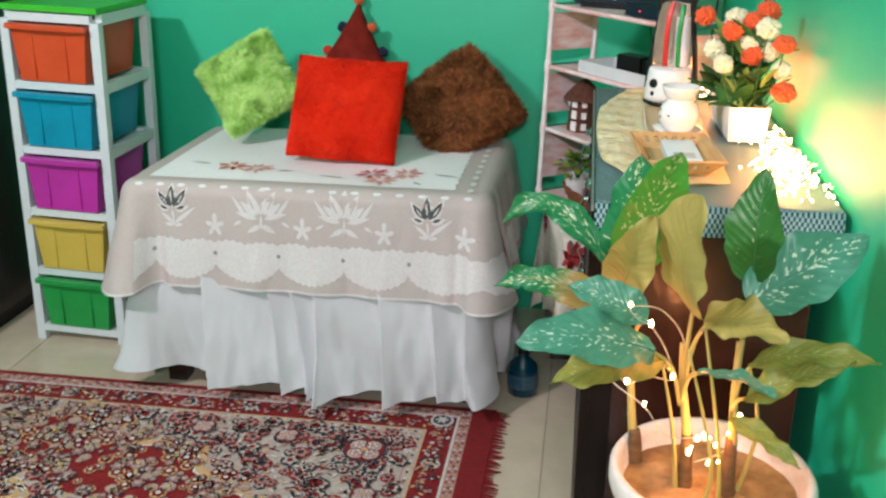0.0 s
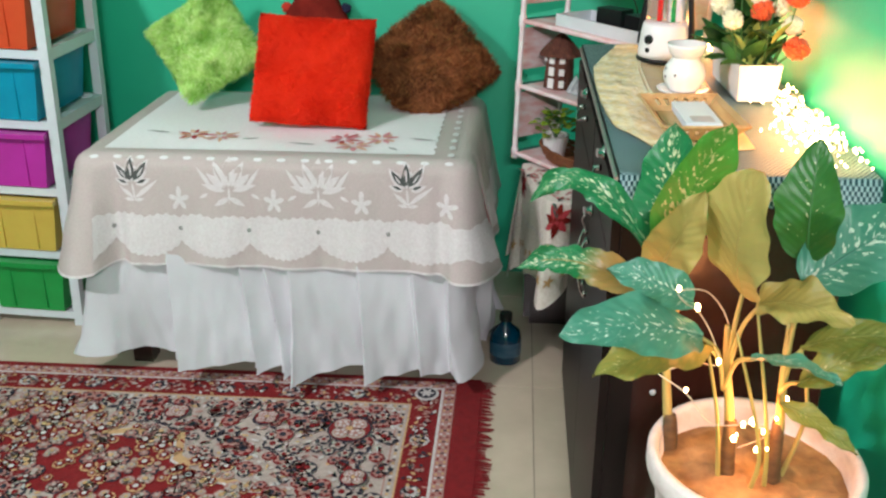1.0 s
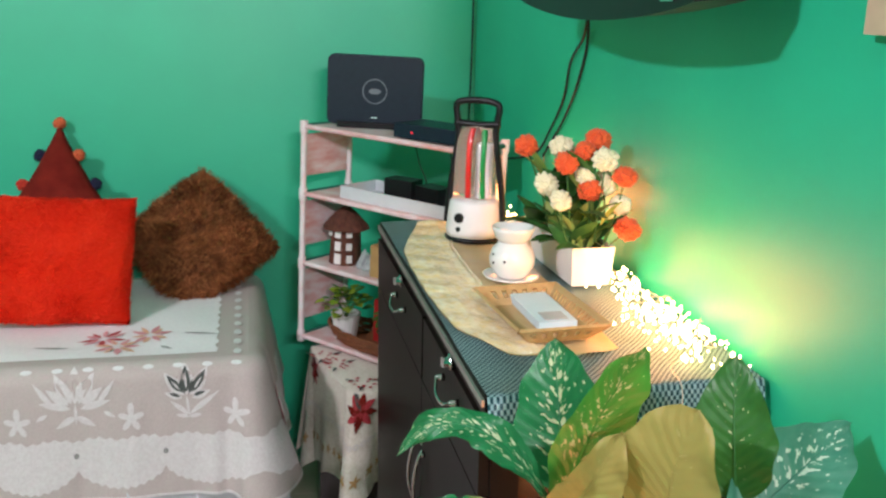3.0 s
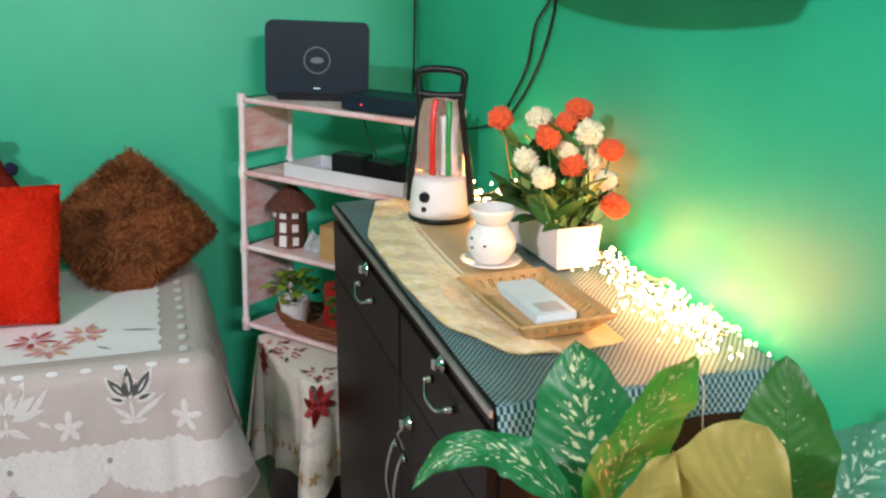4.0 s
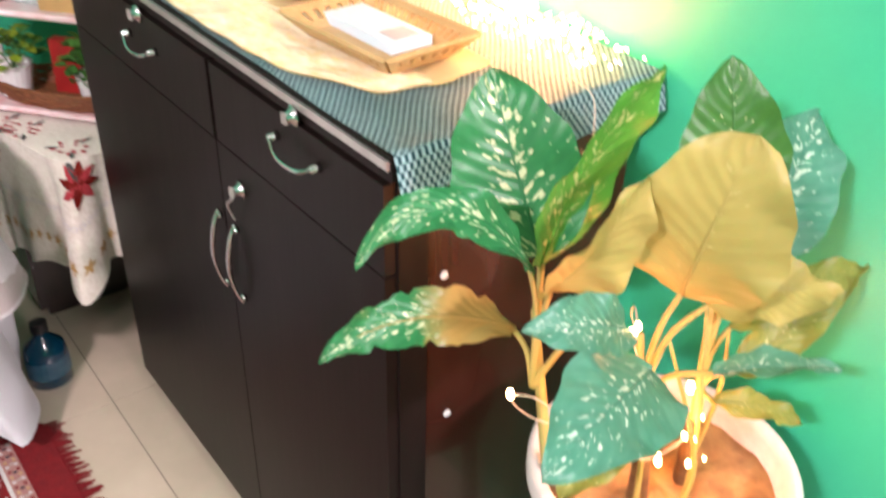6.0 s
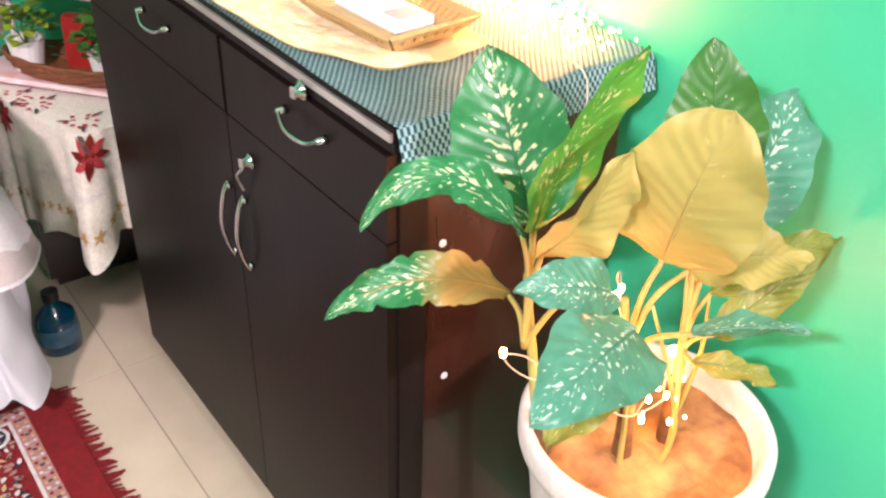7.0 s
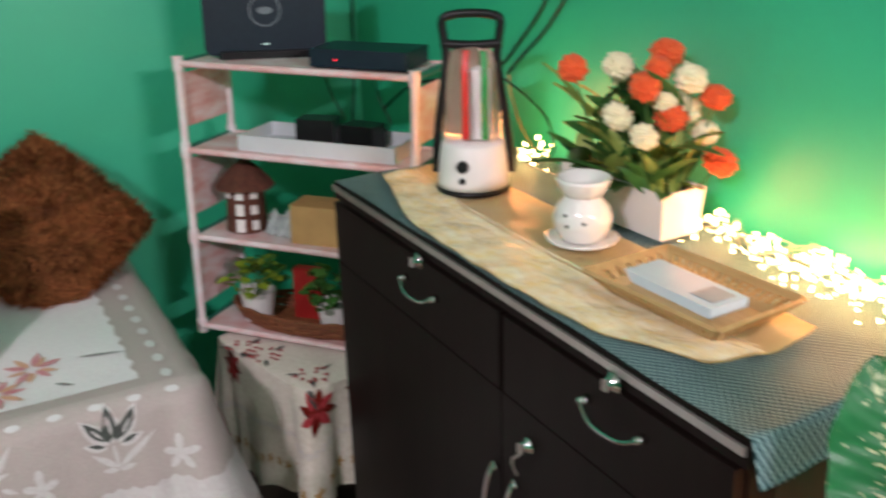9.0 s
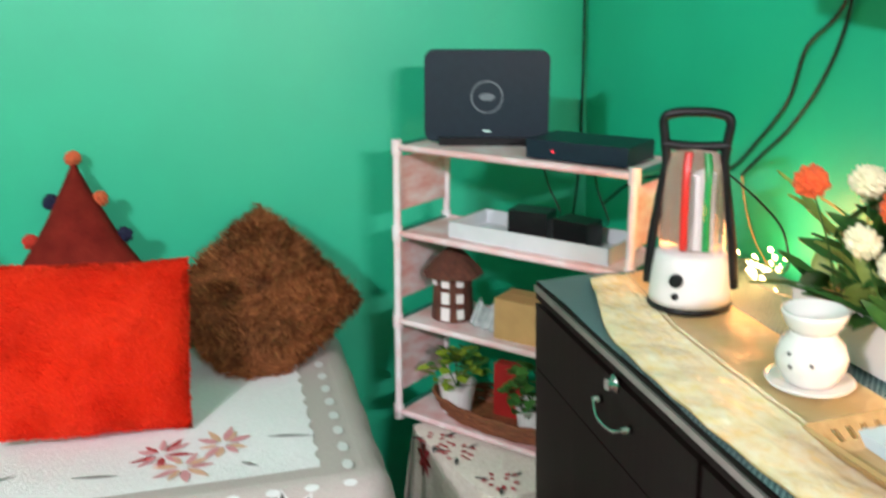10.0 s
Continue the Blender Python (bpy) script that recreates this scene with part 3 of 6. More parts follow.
M_BROWNHAIR = hair_mat("brown_pile", (0.05, 0.012, 0.005), (0.27, 0.082, 0.026), (0.47, 0.175, 0.06), 8)
M_LIMEHAIR = hair_mat("lime_pile", (0.28, 0.66, 0.07), (0.5, 0.84, 0.17), (0.8, 0.95, 0.45), 15)
M_REDHAIR = hair_mat("red_pile", (0.76, 0.02, 0.006), (0.86, 0.032, 0.009), (0.9, 0.045, 0.014), 9)
KITE = Matrix.Diagonal((0.57, 1, 1.05, 1)) @ pose(0, 0, 0, 0, 45, 0)
maroon = cushion("cushion", pose(0.19, 4.015, 0.908, -24, 0, 0), 0.36, 0.36, 0.11, M_MAROON, "maroon velvet cushion with pompoms leaning behind a red one", seed=4, wob=0.006)
cushion("cushion", pose(0.245, 3.69, 0.858, -26, 2, -3), 0.36, 0.33, 0.14, M_REDPLUSH, "bright red plush square cushion on the lace cloth", 30000, 0.0065, seed=2, wob=0.016, pinch=0.02, hair=M_REDHAIR, wide=0.0009)
cushion("cushion", pose(0.571, 3.965, 0.822, -34, 0, 8) @ pose(0, 0, 0, 0, 53, 0), 0.325, 0.338, 0.16, M_BROWNFUR, "shaggy dark brown fur cushion standing on its corner", 26000, 0.026, seed=3, pinch=0.03, hair=M_BROWNHAIR, wide=0.0011)
cushion("cushion", pose(-0.137, 3.875, 0.896, -30, 0, 4) @ pose(0, 0, 0, 0, -33, 0), 0.275, 0.275, 0.14, M_GREENFUR, "shaggy lime green fur cushion tilted against the wall", 26000, 0.02, seed=5, pinch=0.01, hair=M_LIMEHAIR, wide=0.0012)
maroon.data.transform(KITE)
rp = random.Random(9)
for (a, b), m in (((-0.5, 0.5), M_POMO), ((-0.5, 0.14), M_POMN), ((-0.14, 0.5), M_POMO), ((-0.5, -0.18), M_POMR), ((0.18, 0.5), M_POMN)):
    bm = bmesh.new()
    bmesh.ops.create_icosphere(bm, subdivisions=3, radius=0.017)
    for v in bm.verts:
        v.co *= 1 + 0.16 * rp.uniform(-1, 1)
    ob = part("pompom", bm, m, maroon, "yarn pompom")
    ob.location = KITE @ Vector((a * 0.36, 0, b * 0.36))

# ---------------------------------------------------------------- rug
RX0, RX1, RY0, RY1 = -1.75, 0.79, 1.62, 3.36


def rug():
    t = thing("rug", pose(0, 0, 0), "red and ivory patterned oriental rug with dark red fringe", "rug")
    part("base", cube(RX0, RX1 - 0.012, RY0, RY1, 0.0, 0.009), M_RUGRED, t, bevel=0.002)
    rnd = random.Random(12)
    fr = bmesh.new()
    y = RY0 + 0.01
    while y < RY1 - 0.005:
        l = rnd.uniform(0.012, 0.032)
        dy = rnd.uniform(-0.008, 0.008)
        fr.faces.new([fr.verts.new(p) for p in ((RX1 - 0.014, y - 0.005, 0.007), (RX1 - 0.014, y + 0.005, 0.007), (RX1 + l, y + dy + 0.003, 0.003), (RX1 + l, y + dy - 0.003, 0.003))])
        y += 0.009
    part("fringe", fr, M_RUGRED, t)
    lay = {}

    def put(m, pts, level):
        b = lay.setdefault((m.name, level), (bmesh.new(), m))[0]
        z = 0.0095 + 0.0012 * level
        b.faces.new([b.verts.new((x, y, z)) for x, y in pts])

    def rect(m, x0, x1, y0, y1, level):
        put(m, [(x0, y0), (x1, y0), (x1, y1), (x0, y1)], level)

    def frame_band(m, d0, d1, level):
        """A band between the distances d0 and d1 from the pattern's edge."""
        x0, x1, y0, y1 = RX0 + 0.09, RX1 - 0.085, RY0 + 0.02, RY1 - 0.022
        rect(m, x0 + d0, x1 - d0, y1 - d1, y1 - d0, level)
        rect(m, x0 + d0, x1 - d0, y0 + d0, y0 + d1, level)
        rect(m, x0 + d0, x0 + d1, y0 + d1, y1 - d1, level)
        rect(m, x1 - d1, x1 - d0, y0 + d1, y1 - d1, level)

    def along(d, step, fn):
        """Calls fn(x, y, k) along the loop at the distance d from the pattern's edge."""
        x0, x1, y0, y1 = RX0 + 0.09 + d, RX1 - 0.085 - d, RY0 + 0.02 + d, RY1 - 0.022 - d
        k = 0
        n = int((x1 - x0) / step)
        for i in range(n + 1):
            fn(x1 - i * (x1 - x0) / n, y1, k)
            k += 1
        n = int((y1 - y0) / step)
        for i in range(1, n + 1):
            fn(x1, y1 - i * (y1 - y0) / n, k)
            k += 1
    frame_band(M_RUGPINK, 0.0, 0.034, 0)
    frame_band(M_RUGWHT, 0.034, 0.042, 0)
    frame_band(M_RUGRED, 0.042, 0.122, 0)
    frame_band(M_RUGTAN, 0.122, 0.127, 0)
    frame_band(M_RUGIV, 0.127, 0.152, 0)
    frame_band(M_RUGPINK, 0.152, 0.156, 0)
    for d in (0.008, 0.026):
        along(d, 0.016, lambda x, y, k: put((M_RUGWHT, M_RUGRED, M_RUGTAN)[k % 3], ring_pts(x, y, 0.0045, 0.0045, 6), 1))
    along(0.0165, 0.026, lambda x, y, k: put(M_RUGIV if k % 2 else M_RUGBLK, ring_pts(x, y, 0.006, 0.004, 6, k), 1))
    along(0.14, 0.014, lambda x, y, k: put((M_RUGWHT, M_RUGBLK, M_RUGTAN)[k % 3], ring_pts(x, y, 0.005, 0.0055, 6), 1))

    def rosette(x, y, r, cols, n=6, level=1, rot=0.0):
        put(cols[0], ring_pts(x, y, r, r, 12, rot), level)
        for k in range(n):
            put(cols[1], petal(x, y, rot + 2 * math.pi * k / n, r * 0.92, r * 0.6, 4), level + 1)
        put(cols[2], ring_pts(x, y, r * 0.33, r * 0.33, 8), level + 2)
    # main border: large palmettes with small flowers between
    along(0.0825, 0.20, lambda x, y, k: rosette(x, y, 0.027, (M_RUGWHT, M_RUGBLK, M_RUGPINK) if k % 2 == 0 else (M_RUGBLK, M_RUGWHT, M_RUGRED), 6))

    def small(x, y, k):
        for j in range(5):
            ox, oy = rnd.uniform(-0.03, 0.03), rnd.uniform(-0.033, 0.033)
            c = rnd.choice((M_RUGWHT, M_RUGTAN, M_RUGPINK, M_RUGPINK, M_RUGIV, M_RUGPINK, M_RUGBLK))
            put(c, petal(x + ox, y + oy, rnd.uniform(0, 6.3), rnd.uniform(0.012, 0.022), rnd.uniform(0.007, 0.012), 4), 4)
    along(0.0825, 0.021, small)
    # field: ivory corners with a red medallion in the middle
    fx0, fx1, fy0, fy1 = RX0 + 0.246, RX1 - 0.241, RY0 + 0.176, RY1 - 0.178
    rect(M_RUGIV, fx0, fx1, fy0, fy1, 0)
    cx, cy = (fx0 + fx1) / 2, (fy0 + fy1) / 2
    a, b = (fx1 - fx0) / 2, (fy1 - fy0) / 2
    med = []
    for i in range(96):
        q = 2 * math.pi * i / 96
        s = 0.9 + 0.07 * math.cos(12 * q) + 0.035 * math.cos(36 * q + 0.5)
        c, sn = math.cos(q), math.sin(q)
        k = 1 / (abs(c) ** 1.3 + abs(sn) ** 1.3) ** (1 / 1.3)
        med.append((cx + a * s * k * c, cy + b * s * k * sn))
    out = [(cx + (x - cx) * 1.05, cy + (y - cy) * 1.07) for x, y in med]
    put(M_RUGTAN, out, 1)
    put(M_RUGWHT, [(cx + (x - cx) * 1.012, cy + (y - cy) * 1.018) for x, y in med], 1.5)
    put(M_RUGRED, med, 2)
    inner = [(cx + (x - cx) * 0.5, cy + (y - cy) * 0.52) for x, y in med]
    put(M_RUGIV, inner, 3)
    put(M_RUGTAN, [(cx + (x - cx) * 0.44, cy + (y - cy) * 0.46) for x, y in med], 4)
    for i in range(7400):
        x, y = rnd.uniform(fx0, fx1), fy1 - 0.95 * rnd.random() ** 1.2
        if i > 5200:
            y = fy0 + (fy1 - y) * (fy1 - fy0 - 0.9) / 0.95
        e = (abs((x - cx) / a) ** 1.3 + abs((y - cy) / b) ** 1.3) ** (1 / 1.3)
        if e > 1.0 or e < 0.5:
            c = rnd.choice((M_RUGBLK, M_RUGTAN, M_RUGRED, M_RUGWHT, M_RUGBLK, M_RUGPINK, M_RUGWHT, M_RUGIV, M_RUGWHT, M_RUGPINK))
            if i % 5 == 0:
                rosette(x, y, rnd.uniform(0.016, 0.03), (M_RUGRED, M_RUGPINK, M_RUGBLK) if i % 2 else (M_RUGBLK, M_RUGIV, M_RUGRED), 5, 5, rnd.random() * 6)
            else:
                put(c, petal(x, y, rnd.uniform(0, 6.3), rnd.uniform(0.012, 0.032), rnd.uniform(0.006, 0.012), 4), 4 if e > 1 else 6)
        elif i % 2 == 0:
            rosette(x, y, rnd.uniform(0.009, 0.026), rnd.choice(((M_RUGPINK, M_RUGIV, M_RUGTAN), (M_RUGTAN, M_RUGRED, M_RUGWHT), (M_RUGBLK, M_RUGPINK, M_RUGIV))), 6, 5, rnd.random() * 6)
    for x, y, r in ((fx1 - 0.12, fy1 - 0.12, 0.027), (fx1 - 0.36, fy1 - 0.08, 0.016), (fx1 - 0.075, fy1 - 0.33, 0.016), (fx1 - 0.62, fy1 - 0.07, 0.016)):
        put(M_RUGBLK, ring_pts(x, y, r * 2.3, r * 2.3, 16), 9)
        put(M_RUGRED, ring_pts(x, y, r * 2.1, r * 2.1, 16), 9.5)
        for k in range(4):
            a_ = math.pi / 4 + k * math.pi / 2
            px, py = x + r * 1.05 * math.cos(a_), y + r * 1.05 * math.sin(a_)
            put(M_RUGIV, ring_pts(px, py, r * 0.95, r * 0.95, 12), 10)
            put(M_RUGPINK, ring_pts(px, py, r * 0.72, r * 0.72, 10), 10.5)
            for j in range(5):
                put(M_RUGWHT, ring_pts(px + r * 0.42 * math.cos(j * 1.257), py + r * 0.42 * math.sin(j * 1.257), r * 0.2, r * 0.2, 6), 11)
        put(M_RUGTAN, ring_pts(x, y, r * 0.4, r * 0.4, 8), 11)
    cxr, cyr = RX1 - 0.085 - 0.0825, RY1 - 0.022 - 0.0825
    for q, m, lv in ((0.036, M_RUGWHT, 9), (0.028, M_RUGBLK, 10)):
        put(m, ring_pts(cxr, cyr, q, q, 12), lv)
    for k in range(6):
        put(M_RUGWHT, petal(cxr, cyr, k * 1.047, 0.024, 0.010, 4), 11)
    for (nm, level), (b_, m) in lay.items():
        ob = part("woven_pattern", b_, m, t)
        ob["kind"] = "stuff"


rug()

# ---------------------------------------------------------------- cabinet
KX0, KX1, KY0, KY1, KZ = 1.03, 1.388, 2.35, 3.35, 1.015


def ring_handle(t, y, z):
    """Oval lock above a bowed drop handle; y and z of the lock."""
    x = KX0 - 0.0165
    bm = lathe([(0.0, 0.0), (0.013, 0.0), (0.013, 0.003), (0.008, 0.006), (0.006, 0.012), (0.0, 0.012)], 18)
    bmesh.ops.transform(bm, matrix=pose(x, y, z, 0, -90, 0), verts=bm.verts)
    lock = part("lock", bm, M_CHROME, t, "round chrome lock", smooth=True)
    part("key_bow", box(bmesh.new(), -0.0015, 0.0015, -0.005, 0.005, -0.008, 0.008, pose(x - 0.013, y, z, 0, 0, 20)), M_STEEL, lock, "flat metal key", bevel=0.0015)
    ends = (y + 0.046, y - 0.054)
    zz = z - 0.043
    for e in ends:
        bm = lathe([(0.0, 0.0), (0.0065, 0.0), (0.005, 0.006), (0.004, 0.014), (0.0, 0.016)], 12)
        bmesh.ops.transform(bm, matrix=pose(x, e, zz, 0, -90, 0), verts=bm.verts)
        part("handle_mount", bm, M_CHROME, t, smooth=True)
    pts = [(x - 0.012, ends[0], zz + 0.002), (x - 0.016, ends[0] - 0.012, zz - 0.006), (x - 0.02, y + 0.015, zz - 0.012), (x - 0.021, y - 0.012, zz - 0.012), (x - 0.019, y - 0.038, zz - 0.008), (x - 0.012, ends[1], zz)]
    part("bail_handle", bow(pts, 0.0052, 0.0024), M_CHROME, t, "bowed chrome handle", smooth=True)


def bow(points, wide, thin):
    """A handle of flat oval section, widest in the middle."""
    bm = tube(points, 1.0, 10, steps=6)
    pts = smooth_path(points, 6)
    bm.verts.ensure_lookup_table()
    for i, p in enumerate(pts):
        k = math.sin(math.pi * (0.12 + 0.76 * i / (len(pts) - 1)))
        d = (pts[min(i + 1, len(pts) - 1)] - pts[max(i - 1, 0)]).normalized()
        a = d.cross(Vector((1, 0, 0))).normalized()
        b = d.cross(a)
        for j in range(10):
            q = 2 * math.pi * j / 10
            bm.verts[i * 10 + j].co = p + a * math.cos(q) * wide * 0.5 * (0.45 + 0.75 * k) + b * math.sin(q) * thin * (0.7 + 0.3 * k)
    return bm


SIDE_DOTS = ((1.096, 0.836), (1.106, 0.616))


def cabinet():
    t = thing("cabinet", pose(0, 0, 0), "dark brown laminate two door cabinet with chrome handles", "cabinet")
    part("body", cube(KX0 + 0.004, KX1, KY0 + 0.004, KY1, 0.05, KZ - 0.03), M_CABSIDE, t, bevel=0.003)
    part("edge_panel", cube(KX0 + 0.0, KX0 + 0.04, KY0, KY0 + 0.0035, 0.05, KZ - 0.03), M_CABFRONT, t)
    part("top", cube(KX0 - 0.012, KX1 + 0.006, KY0 - 0.006, KY1 + 0.006, KZ - 0.03, KZ), M_CABFRONT, t, bevel=0.003)
    part("trim_strip", cube(KX0 - 0.0165, KX0 - 0.0125, KY0 - 0.004, KY1 + 0.004, KZ - 0.015, KZ - 0.005), M_STEEL, t, "aluminium edge strip", bevel=0.001)
    ys, zs = 2.775, 0.863
    for y0, y1, g0, g1 in ((KY0 + 0.004, ys - 0.0015, 0.0, -0.004), (ys + 0.0015, KY1 - 0.003, 0.004, 0.0)):
        part("drawer", cube(KX0 - 0.016, KX0 + 0.003, y0 + g0, y1 + g1, zs + 0.0015, KZ - 0.036), M_CABFRONT, t, "dark drawer front", bevel=0.002)
        part("door", cube(KX0 - 0.016, KX0 + 0.003, y0, y1, 0.06, zs - 0.0015), M_CABFRONT, t, "dark door", bevel=0.002)
    # black strip that puts the recess's shade between the drawers into colour
    part("gap_shade", cube(KX0 - 0.001, KX0 + 0.003, ys - 0.0055, ys + 0.0055, zs + 0.0015, KZ - 0.036), M_BLACK, t)
    # two small white discs on the cabinet's near side
    for x, z in SIDE_DOTS:
        bm = lathe([(0.0, 0.0), (0.0055, 0.0), (0.005, 0.0015), (0.0, 0.002)], 14)
        bmesh.ops.transform(bm, matrix=pose(x, KY0 + 0.0038, z, 90, 0, 0), verts=bm.verts)
        part("white_dot", bm, M_WHITEPL, t, "small white round dot", smooth=False)
    for y, z in ((2.537, 0.989), (3.01, 0.976)):
        ring_handle(t, y, z)
    for y in (2.735, 2.788):
        x = KX0 - 0.0165
        for z in (0.735, 0.615):
            bm = lathe([(0.0, 0.0), (0.006, 0.0), (0.0045, 0.006), (0.0, 0.009)], 12)
            bmesh.ops.transform(bm, matrix=pose(x, y, z, 0, -90, 0), verts=bm.verts)
            part("handle_mount", bm, M_CHROME, t, smooth=True)
        pts = [(x - 0.004, y, 0.744), (x - 0.012, y + 0.002, 0.725), (x - 0.018, y + 0.004, 0.69), (x - 0.019, y + 0.004, 0.66), (x - 0.013, y + 0.001, 0.628), (x - 0.004, y, 0.607)]
        part("bow_handle", bow(pts, 0.0085, 0.003), M_CHROME, t, "bowed chrome handle", smooth=True)
    bm = lathe([(0.0, 0.0), (0.012, 0.0), (0.012, 0.003), (0.007, 0.006), (0.006, 0.012), (0.0, 0.012)], 16)
    bmesh.ops.transform(bm, matrix=pose(KX0 - 0.0165, ys - 0.07, 0.815, 0, -90, 0), verts=bm.verts)
    lock = part("lock", bm, M_CHROME, t, "round chrome lock", smooth=True)
    part("key_bow", box(bmesh.new(), -0.0015, 0.0015, -0.005, 0.005, -0.008, 0.008, pose(KX0 - 0.032, ys - 0.07, 0.815, 0, 0, 20)), M_STEEL, lock, "flat metal key", bevel=0.0015)
    part("key_ring", tube([(KX0 - 0.03, ys - 0.066, 0.803), (KX0 - 0.034, ys - 0.056, 0.79), (KX0 - 0.028, ys - 0.05, 0.772), (KX0 - 0.024, ys - 0.052, 0.76)], 0.002, 6), M_STEEL, lock, smooth=True)
    for x in (KX0 + 0.005, KX1 - 0.05):
        for y in (KY0 + 0.02, KY1 - 0.065):
            bm = lathe([(0.0, 0.0), (0.016, 0.0), (0.018, 0.01), (0.022, 0.04), (0.026, 0.05), (0.0, 0.05)], 14, at=(x + 0.022, y + 0.022, 0))
            part("foot", bm, M_BLACK, t, smooth=True)


cabinet()

# ---------------------------------------------------------------- more surfaces
M_PINKSHELF = mat("pink_white_marbled_board", (0.86, 0.77, 0.78), (0.74, 0.38, 0.36), 0.5, scale=14, stretch=(1, 1, 3), stain=0.15)
M_TUBE = mat("pale_plastic_tube", (0.84, 0.86, 0.86), (0.78, 0.6, 0.6), 0.35, scale=18)
M_TEALTUBE = mat("teal_plastic_joint", (0.02, 0.16, 0.12), None, 0.35, scale=18)
M_WICKER = mat("brown_wicker", (0.32, 0.11, 0.04), (0.17, 0.052, 0.02), 0.6, scale=80, bump=0.8, stretch=(1, 1, 4))
M_HUT = mat("brown_bark", (0.14, 0.045, 0.022), (0.07, 0.02, 0.012), 0.8, scale=50, bump=0.8, stretch=(3, 3, 0.7))
M_WHITE = mat("white_ceramic", (0.8, 0.79, 0.76), (0.76, 0.75, 0.72), 0.15, scale=10, coat=0.3, stain=0.05)
M_WHITEM = mat("matt_white_plastic", (0.8, 0.78, 0.76), (0.75, 0.73, 0.71), 0.4, scale=14, stain=0.06)
M_CARD = mat("tan_cardboard", (0.55, 0.34, 0.13), (0.48, 0.29, 0.11), 0.8, scale=25, bump=0.2)
M_REDBOX = mat("red_card", (0.4, 0.015, 0.012), None, 0.5, scale=30)
M_MINILEAF = mat("small_green_leaf", (0.06, 0.2, 0.03), (0.03, 0.12, 0.02), 0.5, scale=30, var=0.3)
M_LIMELEAF = mat("small_lime_leaf", (0.3, 0.4, 0.03), (0.16, 0.28, 0.02), 0.5, scale=30)
M_CLOTH = mat("cream_lace_cloth", (0.84, 0.79, 0.7), (0.7, 0.64, 0.53), 0.9, scale=110, bump=0.7, bscale=200, sheen=0.2)
M_BLUEBOT = mat("blue_bottle_plastic", (0.0, 0.045, 0.085), (0.0, 0.032, 0.065), 0.15, scale=20, coat=0.5)
M_GOLD = mat("gold_satin", (0.97, 0.77, 0.36), (0.93, 0.68, 0.28), 0.3, scale=14, bump=0.35, bscale=28, sheen=0.3, stretch=(1, 2.5, 1))
M_GOLDW = mat("ivory_satin_embroidery", (0.95, 0.83, 0.6), (0.92, 0.74, 0.45), 0.22, scale=60, bump=0.5)
M_GOLDB = mat("mottled_ivory_satin", (0.95, 0.86, 0.66), (0.93, 0.72, 0.36), 0.25, scale=42, bump=0.6, bscale=60, stretch=(1.6, 1, 1))
M_WOODTRAY = mat("honey_wood", (0.56, 0.36, 0.16), (0.44, 0.26, 0.1), 0.45, scale=10, stretch=(8, 1, 8), bump=0.15)
M_CASE = mat("pale_blue_plastic", (0.6, 0.78, 0.88), (0.56, 0.74, 0.84), 0.3, scale=30)
M_GREYP = mat("grey_label", (0.45, 0.5, 0.53), None, 0.5, scale=40)
M_ORFLOWER = mat("orange_red_petal", (0.85, 0.13, 0.02), (0.75, 0.08, 0.012), 0.8, scale=40, sheen=0.2)
M_WHFLOWER = mat("cream_petal", (0.86, 0.8, 0.56), (0.8, 0.72, 0.44), 0.8, scale=40, sheen=0.2)
M_FLLEAF = mat("artificial_leaf_green", (0.05, 0.17, 0.03), (0.02, 0.09, 0.018), 0.5, scale=30)
M_YGLEAF = mat("pale_green_leaf", (0.35, 0.42, 0.1), (0.25, 0.34, 0.06), 0.5, scale=30)
M_REDTUBE = mat("red_plastic_strip", (0.6, 0.01, 0.008), None, 0.3, scale=30)
M_GRNTUBE = mat("green_plastic_strip", (0.0, 0.3, 0.06), None, 0.3, scale=30)
M_REFLECT = mat("silver_reflector", (0.75, 0.68, 0.58), (0.65, 0.58, 0.48), 0.2, 0.85, scale=12)
M_CLEAR = mat("clear_plastic", (0.95, 0.95, 0.95), (0.93, 0.93, 0.93), 0.05, scale=10, trans=1.0, stain=0.0)
M_WIRE = mat("white_cable", (0.7, 0.62, 0.5), None, 0.4, scale=40)
M_BULB = mat("warm_bulb", (1.0, 0.62, 0.24), (1.0, 0.62, 0.24), 0.3, emit=30.0)
M_SOIL = mat("dry_soil", (0.46, 0.27, 0.1), (0.24, 0.13, 0.05), 0.95, scale=30, bump=1.0, bscale=60, stain=0.3)
M_POT = mat("speckled_white_pot", (0.74, 0.7, 0.66), (0.66, 0.6, 0.56), 0.5, scale=60, bump=0.3, stain=0.2)
M_STEM = mat("yellow_green_stem", (0.36, 0.33, 0.08), (0.42, 0.34, 0.12), 0.5, scale=12, stretch=(1, 1, 0.4))
M_CANE = mat("brown_cane", (0.15, 0.085, 0.03), (0.07, 0.036, 0.014), 0.7, scale=30, bump=0.5, stretch=(1, 1, 2))
M_SWITCH = mat("beige_board", (0.6, 0.48, 0.33), None, 0.5, scale=20)
M_LED = mat("pale_led", (0.7, 1.0, 0.9), (0.7, 1.0, 0.9), 0.3, emit=0.8)
M_LEDR = mat("red_led", (1.0, 0.03, 0.05), (1.0, 0.03, 0.05), 0.3, emit=3.0)
M_LOGO = mat("grey_emblem", (0.2, 0.23, 0.26), None, 0.3, scale=40)


